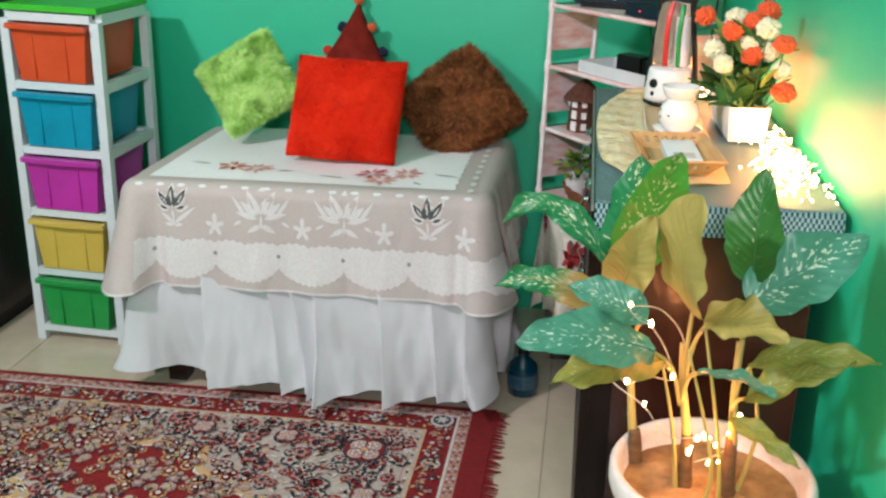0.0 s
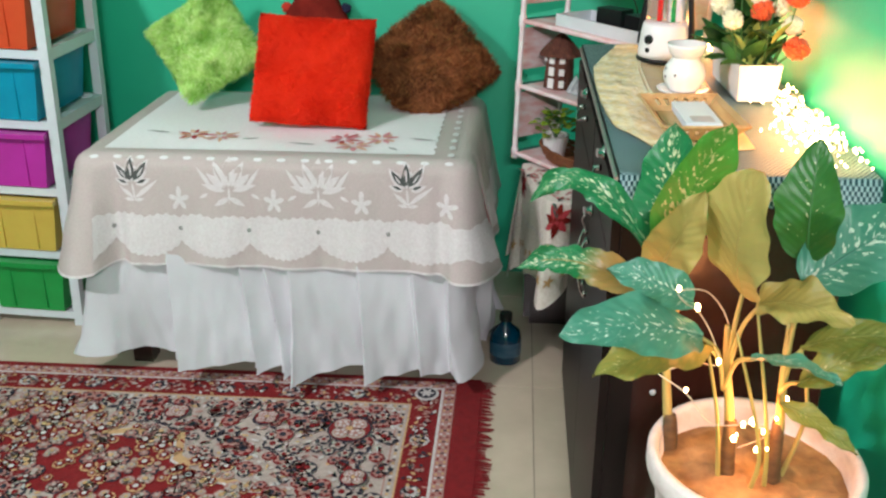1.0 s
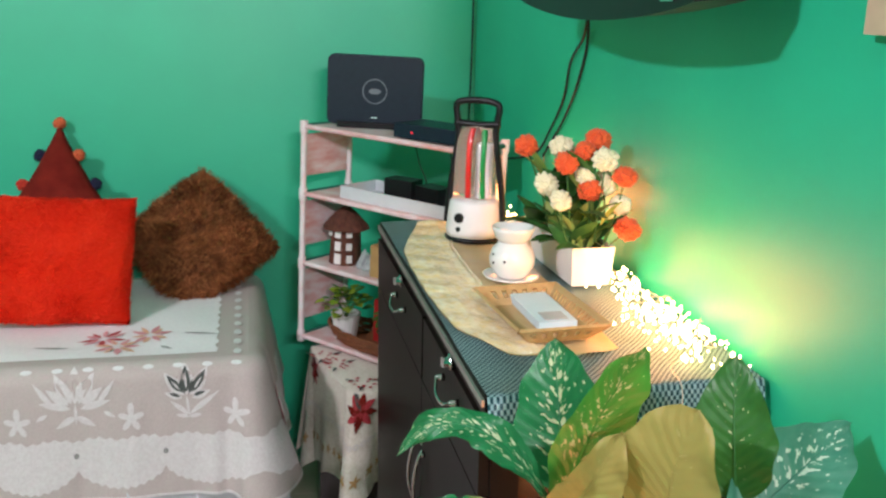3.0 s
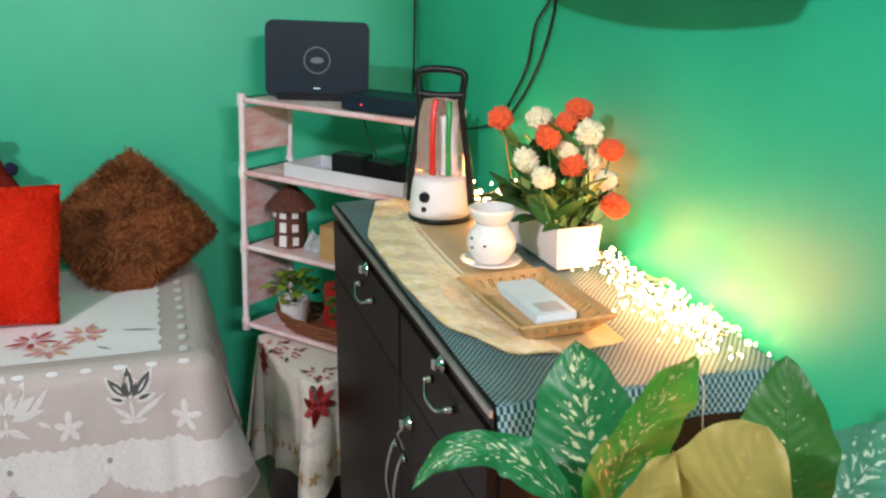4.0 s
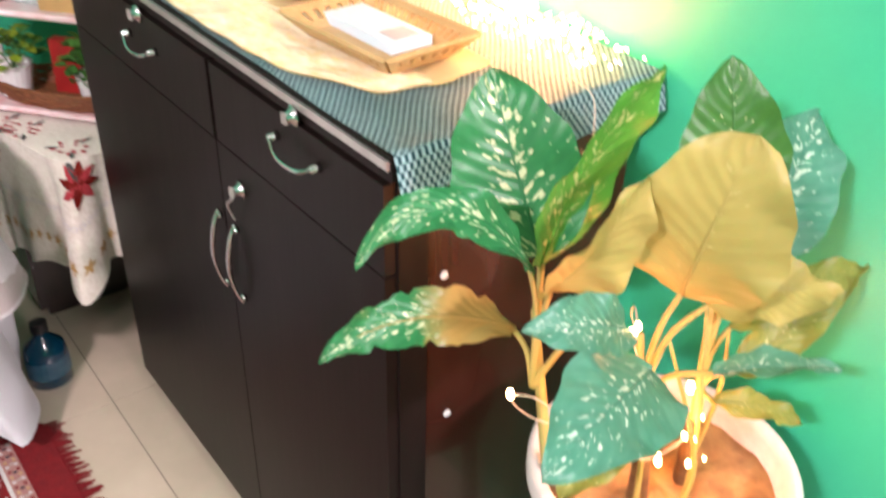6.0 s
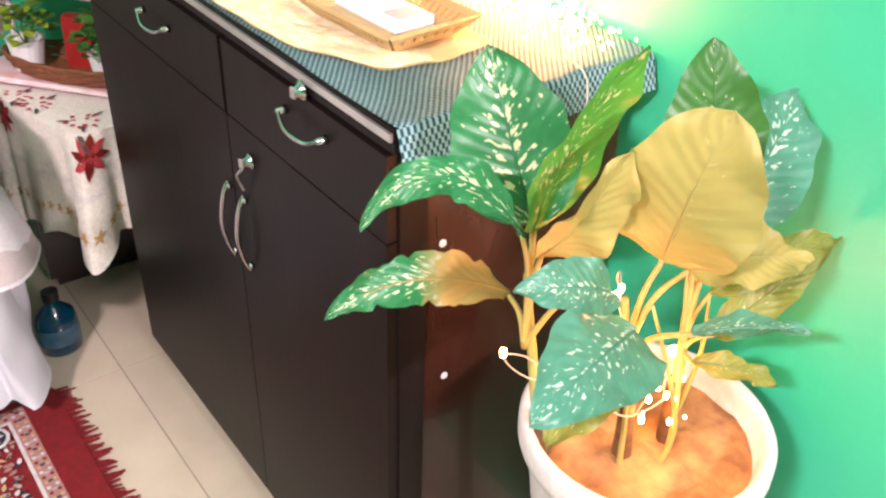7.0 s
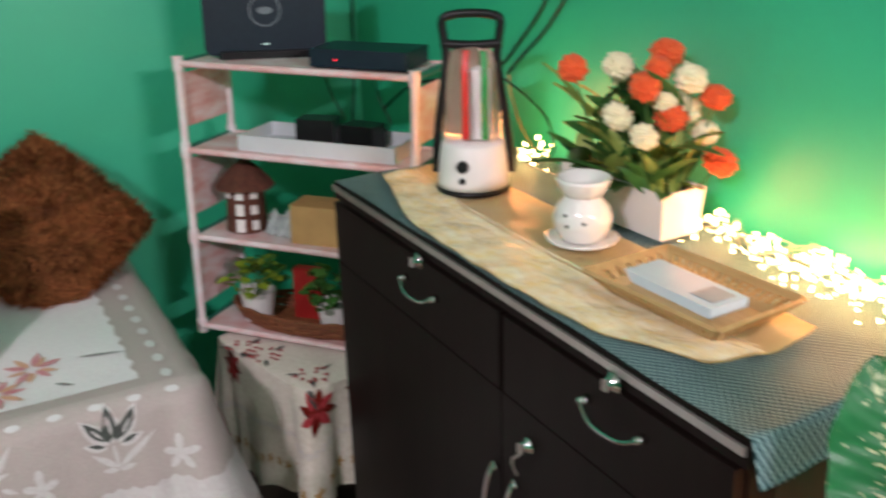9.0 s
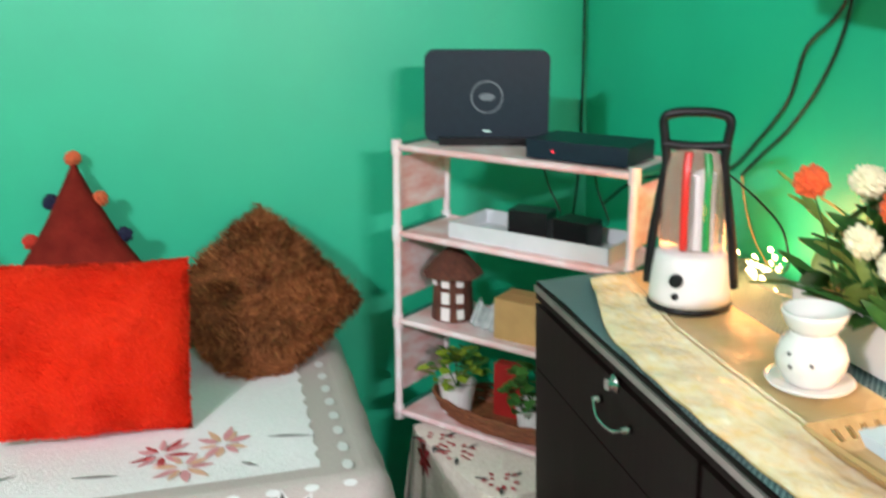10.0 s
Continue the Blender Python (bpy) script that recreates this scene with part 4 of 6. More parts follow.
def woven_mat():
    """Teal and white woven check, at the size of a thumb nail."""
    m = bpy.data.materials.new("teal_woven_mat")
    m.use_nodes = True
    nt = m.node_tree
    b = nt.nodes["Principled BSDF"]
    b.inputs["Roughness"].default_value = 0.4
    tc = nt.nodes.new("ShaderNodeTexCoord")
    sp = nt.nodes.new("ShaderNodeSeparateXYZ")
    nt.links.new(tc.outputs["Object"], sp.inputs[0])

    def op(kind, a, c=None, v=None):
        n = nt.nodes.new("ShaderNodeMath")
        n.operation = kind
        nt.links.new(a, n.inputs[0])
        if c is not None:
            nt.links.new(c, n.inputs[1])
        if v is not None:
            n.inputs[1].default_value = v
        return n.outputs[0]
    v = op("SUBTRACT", sp.outputs["Y"], sp.outputs["Z"])
    s1 = op("SINE", op("MULTIPLY", sp.outputs["X"], v=2 * math.pi / 0.0086))
    s2 = op("SINE", op("MULTIPLY", v, v=2 * math.pi / 0.0104))
    f = op("MULTIPLY", s1, s2)
    fr = op("MULTIPLY_ADD", f, v=0.5)
    fr.node.inputs[2].default_value = 0.5
    r = nt.nodes.new("ShaderNodeValToRGB")
    r.color_ramp.elements[0].position, r.color_ramp.elements[1].position = 0.43, 0.55
    r.color_ramp.elements[0].color, r.color_ramp.elements[1].color = (0.012, 0.1, 0.12, 1), (0.52, 0.78, 0.8, 1)
    nt.links.new(fr, r.inputs["Fac"])
    n = nt.nodes.new("ShaderNodeTexNoise")
    n.inputs["Scale"].default_value = 14
    nt.links.new(tc.outputs["Object"], n.inputs["Vector"])
    mx = nt.nodes.new("ShaderNodeMix")
    mx.data_type, mx.blend_type = "RGBA", "MULTIPLY"
    mx.inputs["Factor"].default_value = 0.4
    nt.links.new(r.outputs["Color"], mx.inputs["A"])
    nt.links.new(n.outputs["Fac"], mx.inputs["B"])
    nt.links.new(mx.outputs["Result"], b.inputs["Base Color"])
    bp = nt.nodes.new("ShaderNodeBump")
    bp.inputs["Strength"].default_value, bp.inputs["Distance"].default_value = 0.4, 0.001
    nt.links.new(f, bp.inputs["Height"])
    nt.links.new(bp.outputs["Normal"], b.inputs["Normal"])
    return m


M_MAT = woven_mat()


def leaf_mat(name, base, edge, speck, amount, rough=0.4, withered=None):
    """A leaf with pale speckles that run out from the midrib along the veins."""
    m = bpy.data.materials.new(name)
    m.use_nodes = True
    nt = m.node_tree
    b = nt.nodes["Principled BSDF"]
    b.inputs["Roughness"].default_value = rough
    b.inputs["Subsurface Weight"].default_value = 0.0
    b.inputs["Coat Weight"].default_value = 0.05
    uv = nt.nodes.new("ShaderNodeUVMap")
    uv.uv_map = "leaf"
    sp = nt.nodes.new("ShaderNodeSeparateXYZ")
    nt.links.new(uv.outputs[0], sp.inputs[0])

    def op(kind, a, c=None, v=None, w=None):
        n = nt.nodes.new("ShaderNodeMath")
        n.operation = kind
        nt.links.new(a, n.inputs[0])
        if c is not None:
            nt.links.new(c, n.inputs[1])
        if v is not None:
            n.inputs[1].default_value = v
        if w is not None:
            n.inputs[2].default_value = w
        return n.outputs[0]
    au = op("ABSOLUTE", sp.outputs["X"])
    slant = op("SUBTRACT", sp.outputs["Y"], op("MULTIPLY", au, v=0.22))
    cv = nt.nodes.new("ShaderNodeCombineXYZ")
    nt.links.new(op("MULTIPLY", sp.outputs["X"], v=4.0), cv.inputs[0])
    nt.links.new(op("MULTIPLY", slant, v=18.0), cv.inputs[1])
    oi = nt.nodes.new("ShaderNodeObjectInfo")
    nt.links.new(op("MULTIPLY", oi.outputs["Random"], v=40.0), cv.inputs[2])
    n1 = nt.nodes.new("ShaderNodeTexNoise")
    n1.inputs["Scale"].default_value, n1.inputs["Detail"].default_value = 1.5, 2.0
    nt.links.new(cv.outputs[0], n1.inputs["Vector"])
    fall = op("MULTIPLY_ADD", au, v=-0.17, w=0.0)
    f = op("ADD", n1.outputs["Fac"], fall)
    r = nt.nodes.new("ShaderNodeValToRGB")
    r.color_ramp.elements[0].position, r.color_ramp.elements[1].position = 0.60 - amount, 0.63 - amount
    r.color_ramp.elements[0].color, r.color_ramp.elements[1].color = (0, 0, 0, 1), (1, 1, 1, 1)
    nt.links.new(f, r.inputs["Fac"])
    rib = op("SINE", op("MULTIPLY", slant, v=75.0))
    n2 = nt.nodes.new("ShaderNodeTexNoise")
    n2.inputs["Scale"].default_value = 1.2
    nt.links.new(cv.outputs[0], n2.inputs["Vector"])
    m1 = nt.nodes.new("ShaderNodeMix")
    m1.data_type = "RGBA"
    m1.inputs["A"].default_value, m1.inputs["B"].default_value = (*base, 1), (*edge, 1)
    nt.links.new(n2.outputs["Fac"], m1.inputs["Factor"])
    m2 = nt.nodes.new("ShaderNodeMix")
    m2.data_type = "RGBA"
    m2.inputs["B"].default_value = (*speck, 1)
    nt.links.new(r.outputs["Color"], m2.inputs["Factor"])
    nt.links.new(m1.outputs["Result"], m2.inputs["A"])
    col = m2.outputs["Result"]
    if withered:
        # the half next to the stalk has turned tan
        mr = nt.nodes.new("ShaderNodeMapRange")
        mr.inputs["From Min"].default_value, mr.inputs["From Max"].default_value = 0.42, 0.56
        nt.links.new(op("ADD", sp.outputs["Y"], op("MULTIPLY", n2.outputs["Fac"], v=0.12)), mr.inputs["Value"])
        m3 = nt.nodes.new("ShaderNodeMix")
        m3.data_type = "RGBA"
        m3.inputs["A"].default_value = (*withered, 1)
        nt.links.new(mr.outputs["Result"], m3.inputs["Factor"])
        nt.links.new(col, m3.inputs["B"])
        col = m3.outputs["Result"]
    nt.links.new(col, b.inputs["Base Color"])
    tr = nt.nodes.new("ShaderNodeBsdfTranslucent")
    nt.links.new(col, tr.inputs["Color"])
    ms = nt.nodes.new("ShaderNodeMixShader")
    ms.inputs[0].default_value = 0.25
    nt.links.new(b.outputs[0], ms.inputs[1])
    nt.links.new(tr.outputs[0], ms.inputs[2])
    nt.links.new(ms.outputs[0], nt.nodes["Material Output"].inputs["Surface"])
    bp = nt.nodes.new("ShaderNodeBump")
    bp.inputs["Strength"].default_value, bp.inputs["Distance"].default_value = 0.22, 0.0013
    nt.links.new(rib, bp.inputs["Height"])
    nt.links.new(bp.outputs["Normal"], b.inputs["Normal"])
    return m


M_LEAFG = leaf_mat("speckled_green_leaf", (0.006, 0.15, 0.05), (0.02, 0.22, 0.07), (0.55, 0.62, 0.38), 0.07)
M_LEAFW = leaf_mat("half_withered_leaf", (0.006, 0.15, 0.05), (0.02, 0.22, 0.07), (0.55, 0.62, 0.38), 0.07, withered=(0.29, 0.22, 0.065))
M_LEAFB = leaf_mat("blue_green_leaf", (0.03, 0.2, 0.13), (0.09, 0.29, 0.2), (0.55, 0.68, 0.56), 0.045)
M_LEAFL = leaf_mat("bright_green_leaf", (0.045, 0.28, 0.03), (0.09, 0.35, 0.05), (0.6, 0.62, 0.3), 0.05)
M_LEAFD = leaf_mat("dark_green_leaf", (0.02, 0.12, 0.025), (0.04, 0.17, 0.03), (0.5, 0.55, 0.3), -0.03)
# the yellow of light through back-lit undersides, put into the leaf colour
M_LEAFY = leaf_mat("backlit_yellow_leaf", (0.42, 0.32, 0.085), (0.34, 0.3, 0.085), (0.46, 0.37, 0.13), -0.05, 0.5)
M_LEAFYG = leaf_mat("yellowing_green_leaf", (0.32, 0.28, 0.05), (0.12, 0.2, 0.04), (0.55, 0.5, 0.2), 0.0, 0.5)

# ---------------------------------------------------------------- corner rack and what stands on it
RACK = pose(0.837, 3.84, 0, 0, 1.85, 0) @ pose(0, 0, 0, 0, 0, -48.7)
RW, RD = 0.54, 0.185
TIERS = (0.571, 0.79, 0.99, 1.178)


def rack():
    t = thing("shelf_rack", RACK, "pink and white four tier tube rack on a stool", "shelf")
    for x in (0.0, RW):
        for y in (0.0, RD):
            part("post", tube([(x, y, TIERS[0] - 0.012), (x, y, 0.87), (x, y, TIERS[3] + 0.012)], 0.0085, 10), M_TUBE, t, smooth=True)
    for z in TIERS:
        bm = cube(0.006, RW - 0.006, 0.004, RD - 0.004, z - 0.002, z + 0.003)
        part("shelf_board", bm, M_PINKSHELF, t)
        for y in (0.0, RD):
            part("rail", tube([(0, y, z), (RW / 2, y, z), (RW, y, z)], 0.0075, 8), M_PINKSHELF, t, smooth=True)
        for x in (0.0, RW):
            part("side_rail", tube([(x, 0, z), (x, RD / 2, z), (x, RD, z)], 0.0075, 8), M_TEALTUBE, t, "teal side rail", smooth=True)
            for y in (0.0, RD):
                bm = lathe([(0.0, -0.016), (0.0115, -0.016), (0.0115, 0.016), (0.0, 0.016)], 12, at=(x, y, z))
                part("joint", bm, M_TUBE, t, smooth=False, bevel=0.002)
    for z0, z1 in zip(TIERS, TIERS[1:]):
        for x in (0.0, RW):
            part("side_panel", cube(x - 0.002, x + 0.002, 0.01, RD - 0.012, z0 + 0.05, z1 - 0.022), M_PINKSHELF, t, "pink patterned side panel", bevel=0.0008)


rack()


def on_rack(x, y, tier, turn=0.0):
    return RACK @ pose(x, y, TIERS[tier] + 0.0035, 0, 0, turn)


def rounded_slab(w, d, h, r, n=6):
    """A box w x d x h whose upright outline (x-z) has round corners."""
    bm = bmesh.new()
    pts = []
    for cx, cz, a0 in ((w / 2 - r, r, -90), (w / 2 - r, h - r, 0), (-w / 2 + r, h - r, 90), (-w / 2 + r, r, 180)):
        for k in range(n + 1):
            a = radians(a0 + 90 * k / n)
            pts.append((cx + r * math.cos(a), cz + r * math.sin(a)))
    f = [bm.verts.new((x, -d / 2, z)) for x, z in pts]
    b = [bm.verts.new((x, d / 2, z)) for x, z in pts]
    bm.faces.new(f)
    bm.faces.new(b[::-1])
    for i in range(len(pts)):
        j = (i + 1) % len(pts)
        bm.faces.new((f[j], f[i], b[i], b[j]))
    return bm


def router():
    t = thing("router", on_rack(0.137, 0.135, 3, 34.7), "dark blue black upright plastic router on the rack", "router")
    bm = rounded_slab(0.262, 0.036, 0.19, 0.02)
    bmesh.ops.translate(bm, vec=(0, 0, 0.006), verts=bm.verts)
    part("body", bm, M_NAVY, t, bevel=0.003)
    part("stand", cube(-0.1, 0.1, -0.035, 0.035, 0, 0.016), M_BLACK, t, bevel=0.004)
    bm = bmesh.new()
    for i in range(28):
        a0, a1 = 2 * math.pi * i / 28, 2 * math.pi * (i + 1) / 28
        bm.faces.new([bm.verts.new((r * math.cos(a), -0.0192, 0.1 + r * math.sin(a))) for r, a in ((0.031, a0), (0.031, a1), (0.034, a1), (0.034, a0))])
    bm.faces.new([bm.verts.new((0.017 * math.cos(a * 0.5236), -0.0192, 0.1 + 0.008 * math.sin(a * 0.5236))) for a in range(12)])
    part("emblem", bm, M_LOGO, t, "round grey emblem")
    part("indicator", cube(-0.008, 0.008, -0.0198, -0.0175, 0.028, 0.0298), M_LED, t, "lit green indicator")


router()


def set_top_box():
    t = thing("set_top_box", on_rack(0.405, 0.09, 3, 2), "flat dark blue black box with a red light", "set-top box")
    part("body", cube(-0.105, 0.105, -0.065, 0.065, 0.004, 0.04), M_NAVY, t, bevel=0.008)
    part("indicator", cube(-0.05, -0.0455, -0.0665, -0.0645, 0.018, 0.0205), M_LEDR, t, "lit red indicator")
    for x in (-0.09, 0.09):
        part("foot", cube(x - 0.008, x + 0.008, -0.05, -0.034, 0, 0.004), M_BLACK, t)


set_top_box()


def letter_tray():
    t = thing("storage_tray", on_rack(0.30, 0.1, 2, 0), "white low plastic tray on the pink shelf", "tray")
    part("base", cube(-0.18, 0.18, -0.07, 0.07, 0, 0.004), M_WHITEPL, t, bevel=0.001)
    for y in (-0.072, 0.072):
        part("long_side", cube(-0.184, 0.184, y - 0.002, y + 0.002, 0, 0.034), M_WHITEPL, t, bevel=0.001)
    for x in (-0.182, 0.182):
        part("short_side", cube(x - 0.002, x + 0.002, -0.0695, 0.0695, 0, 0.034), M_WHITEPL, t, bevel=0.001)


letter_tray()
for x, w, h, turn in ((0.27, 0.085, 0.062, 8), (0.375, 0.08, 0.056, -6)):
    t = thing("power_adapter", on_rack(x, 0.11, 2, turn) @ pose(0, 0, 0.0045), "black plastic power adapter lying in the white tray", "adapter", "adapters in the tray")
    part("body", cube(-w / 2, w / 2, -0.03, 0.03, 0, h), M_BLACK, t, bevel=0.024)
    part("lead", tube([(w / 2 - 0.01, 0.03, 0.03), (w / 2, 0.05, 0.05), (w / 2 - 0.03, 0.058, 0.1), (w / 2 - 0.05, 0.062, 0.16)], 0.002, 6), M_BLACK, t, smooth=True)


def toy_hut():
    t = thing("toy_hut", on_rack(0.088, 0.085, 1, 14), "brown bark model hut with white windows", "ornament")
    bm = lathe([(0.0, 0.0), (0.047, 0.0), (0.044, 0.05), (0.041, 0.115), (0.0, 0.115)], 18)
    part("wall", bm, M_HUT, t)
    rn = random.Random(5)
    bm = lathe([(0.066, 0.102), (0.06, 0.112), (0.03, 0.145), (0.0, 0.172)], 22)
    for v in bm.verts:
        v.co += Vector((rn.uniform(-1, 1), rn.uniform(-1, 1), rn.uniform(-1, 1))) * 0.002
    part("roof", bm, M_HUT, t, "thatched brown roof")
    for a, z, h, w in ((-90, 0.004, 0.03, 0.02), (-90, 0.043, 0.026, 0.018), (-90, 0.08, 0.026, 0.018), (-50, 0.045, 0.02, 0.016), (-50, 0.082, 0.02, 0.016), (-130, 0.082, 0.02, 0.016), (-48, 0.008, 0.022, 0.016)):
        bm = cube(-w / 2, w / 2, -0.002, 0.002, 0, h)
        ob = part("window", bm, M_WHITEM, t, "white window", bevel=0.0006)
        ob.matrix_local = pose(0.0462 * math.cos(radians(a)), 0.0462 * math.sin(radians(a)), z, -2, 0, a + 90)


toy_hut()
t = thing("cardboard_box", on_rack(0.288, 0.068, 1, 3), "small tan cardboard box on the rack", "box")
part("carton", cube(-0.056, 0.056, -0.04, 0.04, 0, 0.086), M_CARD, t, bevel=0.002)
for s in (-1, 1):
    part("flap", cube(-0.056, 0.056, 0.001 if s > 0 else -0.04, 0.04 if s > 0 else -0.001, 0.0865, 0.088), M_CARD, t)
t = thing("plastic_pouch", on_rack(0.185, 0.075, 1, -8), "crumpled clear plastic pouch of small parts", "pouch")
bm = sheet(lambda u, v: (-0.035 + 0.07 * u, 0.03 * math.sin(v * math.pi) * (1 if v < 2 else -1) - 0.02 + 0.006 * math.sin(u * 19), 0.055 * math.sin(math.pi * v) * (0.8 + 0.2 * math.sin(u * 11)) + 0.002), 18, 14)
part("film", bm, mat("cloudy_film", (0.5, 0.54, 0.54), (0.3, 0.34, 0.34), 0.2, scale=40, bump=0.8), t, smooth=True)


def basket():
    t = thing("wicker_tray", on_rack(0.245, 0.085, 0, 0), "oval brown wicker tray under the little plants", "tray")
    bm = bmesh.new()
    n = 64
    for k in range(5):
        rx, ry, z = 0.175 + 0.006 * k, 0.072 + 0.003 * k, 0.006 + 0.0085 * k
        pts = [(rx * math.cos(2 * math.pi * i / n), ry * math.sin(2 * math.pi * i / n), z + 0.002 * math.sin(i * math.pi / 2 + k * math.pi)) for i in range(n + 1)]
        tube(pts, 0.0052, 6, bm, steps=1)
    part("weave", bm, M_WICKER, t, smooth=True)
    bm = lathe([(0.0, 0.0), (1.0, 0.0), (1.0, 0.004), (0.0, 0.004)], 40)
    bmesh.ops.scale(bm, vec=(0.175, 0.072, 1), verts=bm.verts)
    part("base", bm, M_WICKER, t)


basket()


def little_plant(m, label, material, seed, droop=0.0):
    t = thing("little_plant", m, label, "plant", "little plants on the rack")
    bm = lathe([(0.0, 0.0), (0.024, 0.0), (0.032, 0.052), (0.034, 0.056), (0.029, 0.056), (0.027, 0.045), (0.0, 0.045)], 20)
    part("pot", bm, M_WHITEM, t, "white pot", smooth=False)
    rn = random.Random(seed)
    for i in range(52):
        a, e = rn.uniform(0, 6.28), rn.uniform(0.0, 1.4)
        r = rn.uniform(0.025, 0.055)
        c = Vector((r * math.cos(a) * math.cos(e), r * math.sin(a) * math.cos(e), 0.058 + r * 1.1 * math.sin(e)))
        d = Vector((math.cos(a), math.sin(a), rn.uniform(-0.3, 0.7))).normalized()
        s = d.cross(Vector((rn.uniform(-0.4, 0.4), rn.uniform(-0.4, 0.4), 1))).normalized()
        l, w = rn.uniform(0.02, 0.03), rn.uniform(0.010, 0.015)
        up = s.cross(d)
        bm = bmesh.new()
        v = [bm.verts.new(c + d * x * l + s * y * w + up * z * w) for x, y, z in ((0, 0, 0), (0.35, -0.9, 0.25), (0.35, 0.9, 0.25), (0.7, -0.7, 0.2), (0.7, 0.7, 0.2), (1, 0, -0.1), (0.35, 0, 0), (0.7, 0, 0))]
        for f in ((0, 6, 1), (0, 2, 6), (6, 7, 3, 1), (6, 2, 4, 7), (7, 5, 3), (7, 4, 5)):
            bm.faces.new([v[k] for k in f])
        part("leaf", bm, material if i % 3 else M_MINILEAF, t)
    bm = bmesh.new()
    for i in range(7):
        a = rn.uniform(0, 6.28)
        tube([(0, 0, 0.04), (0.012 * math.cos(a), 0.012 * math.sin(a), 0.07), (0.03 * math.cos(a), 0.03 * math.sin(a), 0.09)], 0.0014, 5, bm, steps=3)
    part("stem", bm, M_MINILEAF, t)


little_plant(on_rack(0.115, 0.065, 0) @ pose(0, 0, 0.0045) @ Matrix.Scale(1.3, 4), "little lime leaved artificial plant in a white pot", M_LIMELEAF, 3)
little_plant(on_rack(0.318, 0.06, 0) @ pose(0, 0, 0.0045) @ Matrix.Scale(1.3, 4), "little dark green artificial plant in a white pot", M_MINILEAF, 8)
t = thing("red_packet", on_rack(0.225, 0.115, 0, 4) @ pose(0, 0, 0.0045), "red card packet standing behind the little plants", "packet")
part("carton", cube(-0.035, 0.035, -0.014, 0.014, 0, 0.12), M_REDBOX, t, bevel=0.002)
part("flap", cube(-0.034, 0.034, -0.013, 0.013, 0.1205, 0.123), M_REDBOX, t)

# ---------------------------------------------------------------- stool with cloth
SA, SB, SC, SD = Vector((0.875, 3.82)), Vector((0.965, 3.46)), Vector((1.385, 3.53)), Vector((1.30, 3.88))
SZ = 0.545


def stool():
    t = thing("stool", pose(0, 0, 0), "dark wooden stool hidden under a cream cloth", "stool")
    c = (SA + SB + SC + SD) / 4
    bm = bmesh.new()
    q = [c + (p - c) * 0.94 for p in (SA, SB, SC, SD)]
    lo, hi = [bm.verts.new((p.x, p.y, SZ - 0.034)) for p in q], [bm.verts.new((p.x, p.y, SZ - 0.004)) for p in q]
    bm.faces.new(lo[::-1])
    bm.faces.new(hi)
    for k in range(4):
        bm.faces.new((lo[k], lo[(k + 1) % 4], hi[(k + 1) % 4], hi[k]))
    part("seat", bm, M_DARKWOOD, t, bevel=0.004)
    part("body", cube(0.9, 1.36, 3.74, 3.86, 0.03, SZ - 0.034), M_DARKWOOD, t, "dark recessed base", bevel=0.004)
    part("plinth", cube(0.92, 1.34, 3.75, 3.85, 0.0, 0.03), M_DARKWOOD, t)


stool()


def stool_edge(s):
    """A point round the stool's top and its outward normal; s from 0 to 1, corners at quarters."""
    pts = (SA, SB, SC, SD)
    k = int(s * 4) % 4
    f = s * 4 - int(s * 4)
    a, b = pts[k], pts[(k + 1) % 4]
    n = Vector(((b - a).y, -(b - a).x)).normalized()
    c = (SA + SB + SC + SD) / 4
    if n.dot((a + b) / 2 - c) < 0:
        n = -n
    near = 0 if f < 0.5 else 1
    corner = pts[(k + near) % 4]
    e = min(f, 1 - f)
    m = (corner - c).normalized()
    w = max(0, 1 - e / 0.14) ** 1
    p = a.lerp(b, f)
    p = p + (c - p) * 0.05 * w
    return p, (n * (1 - w) + m * w).normalized(), e


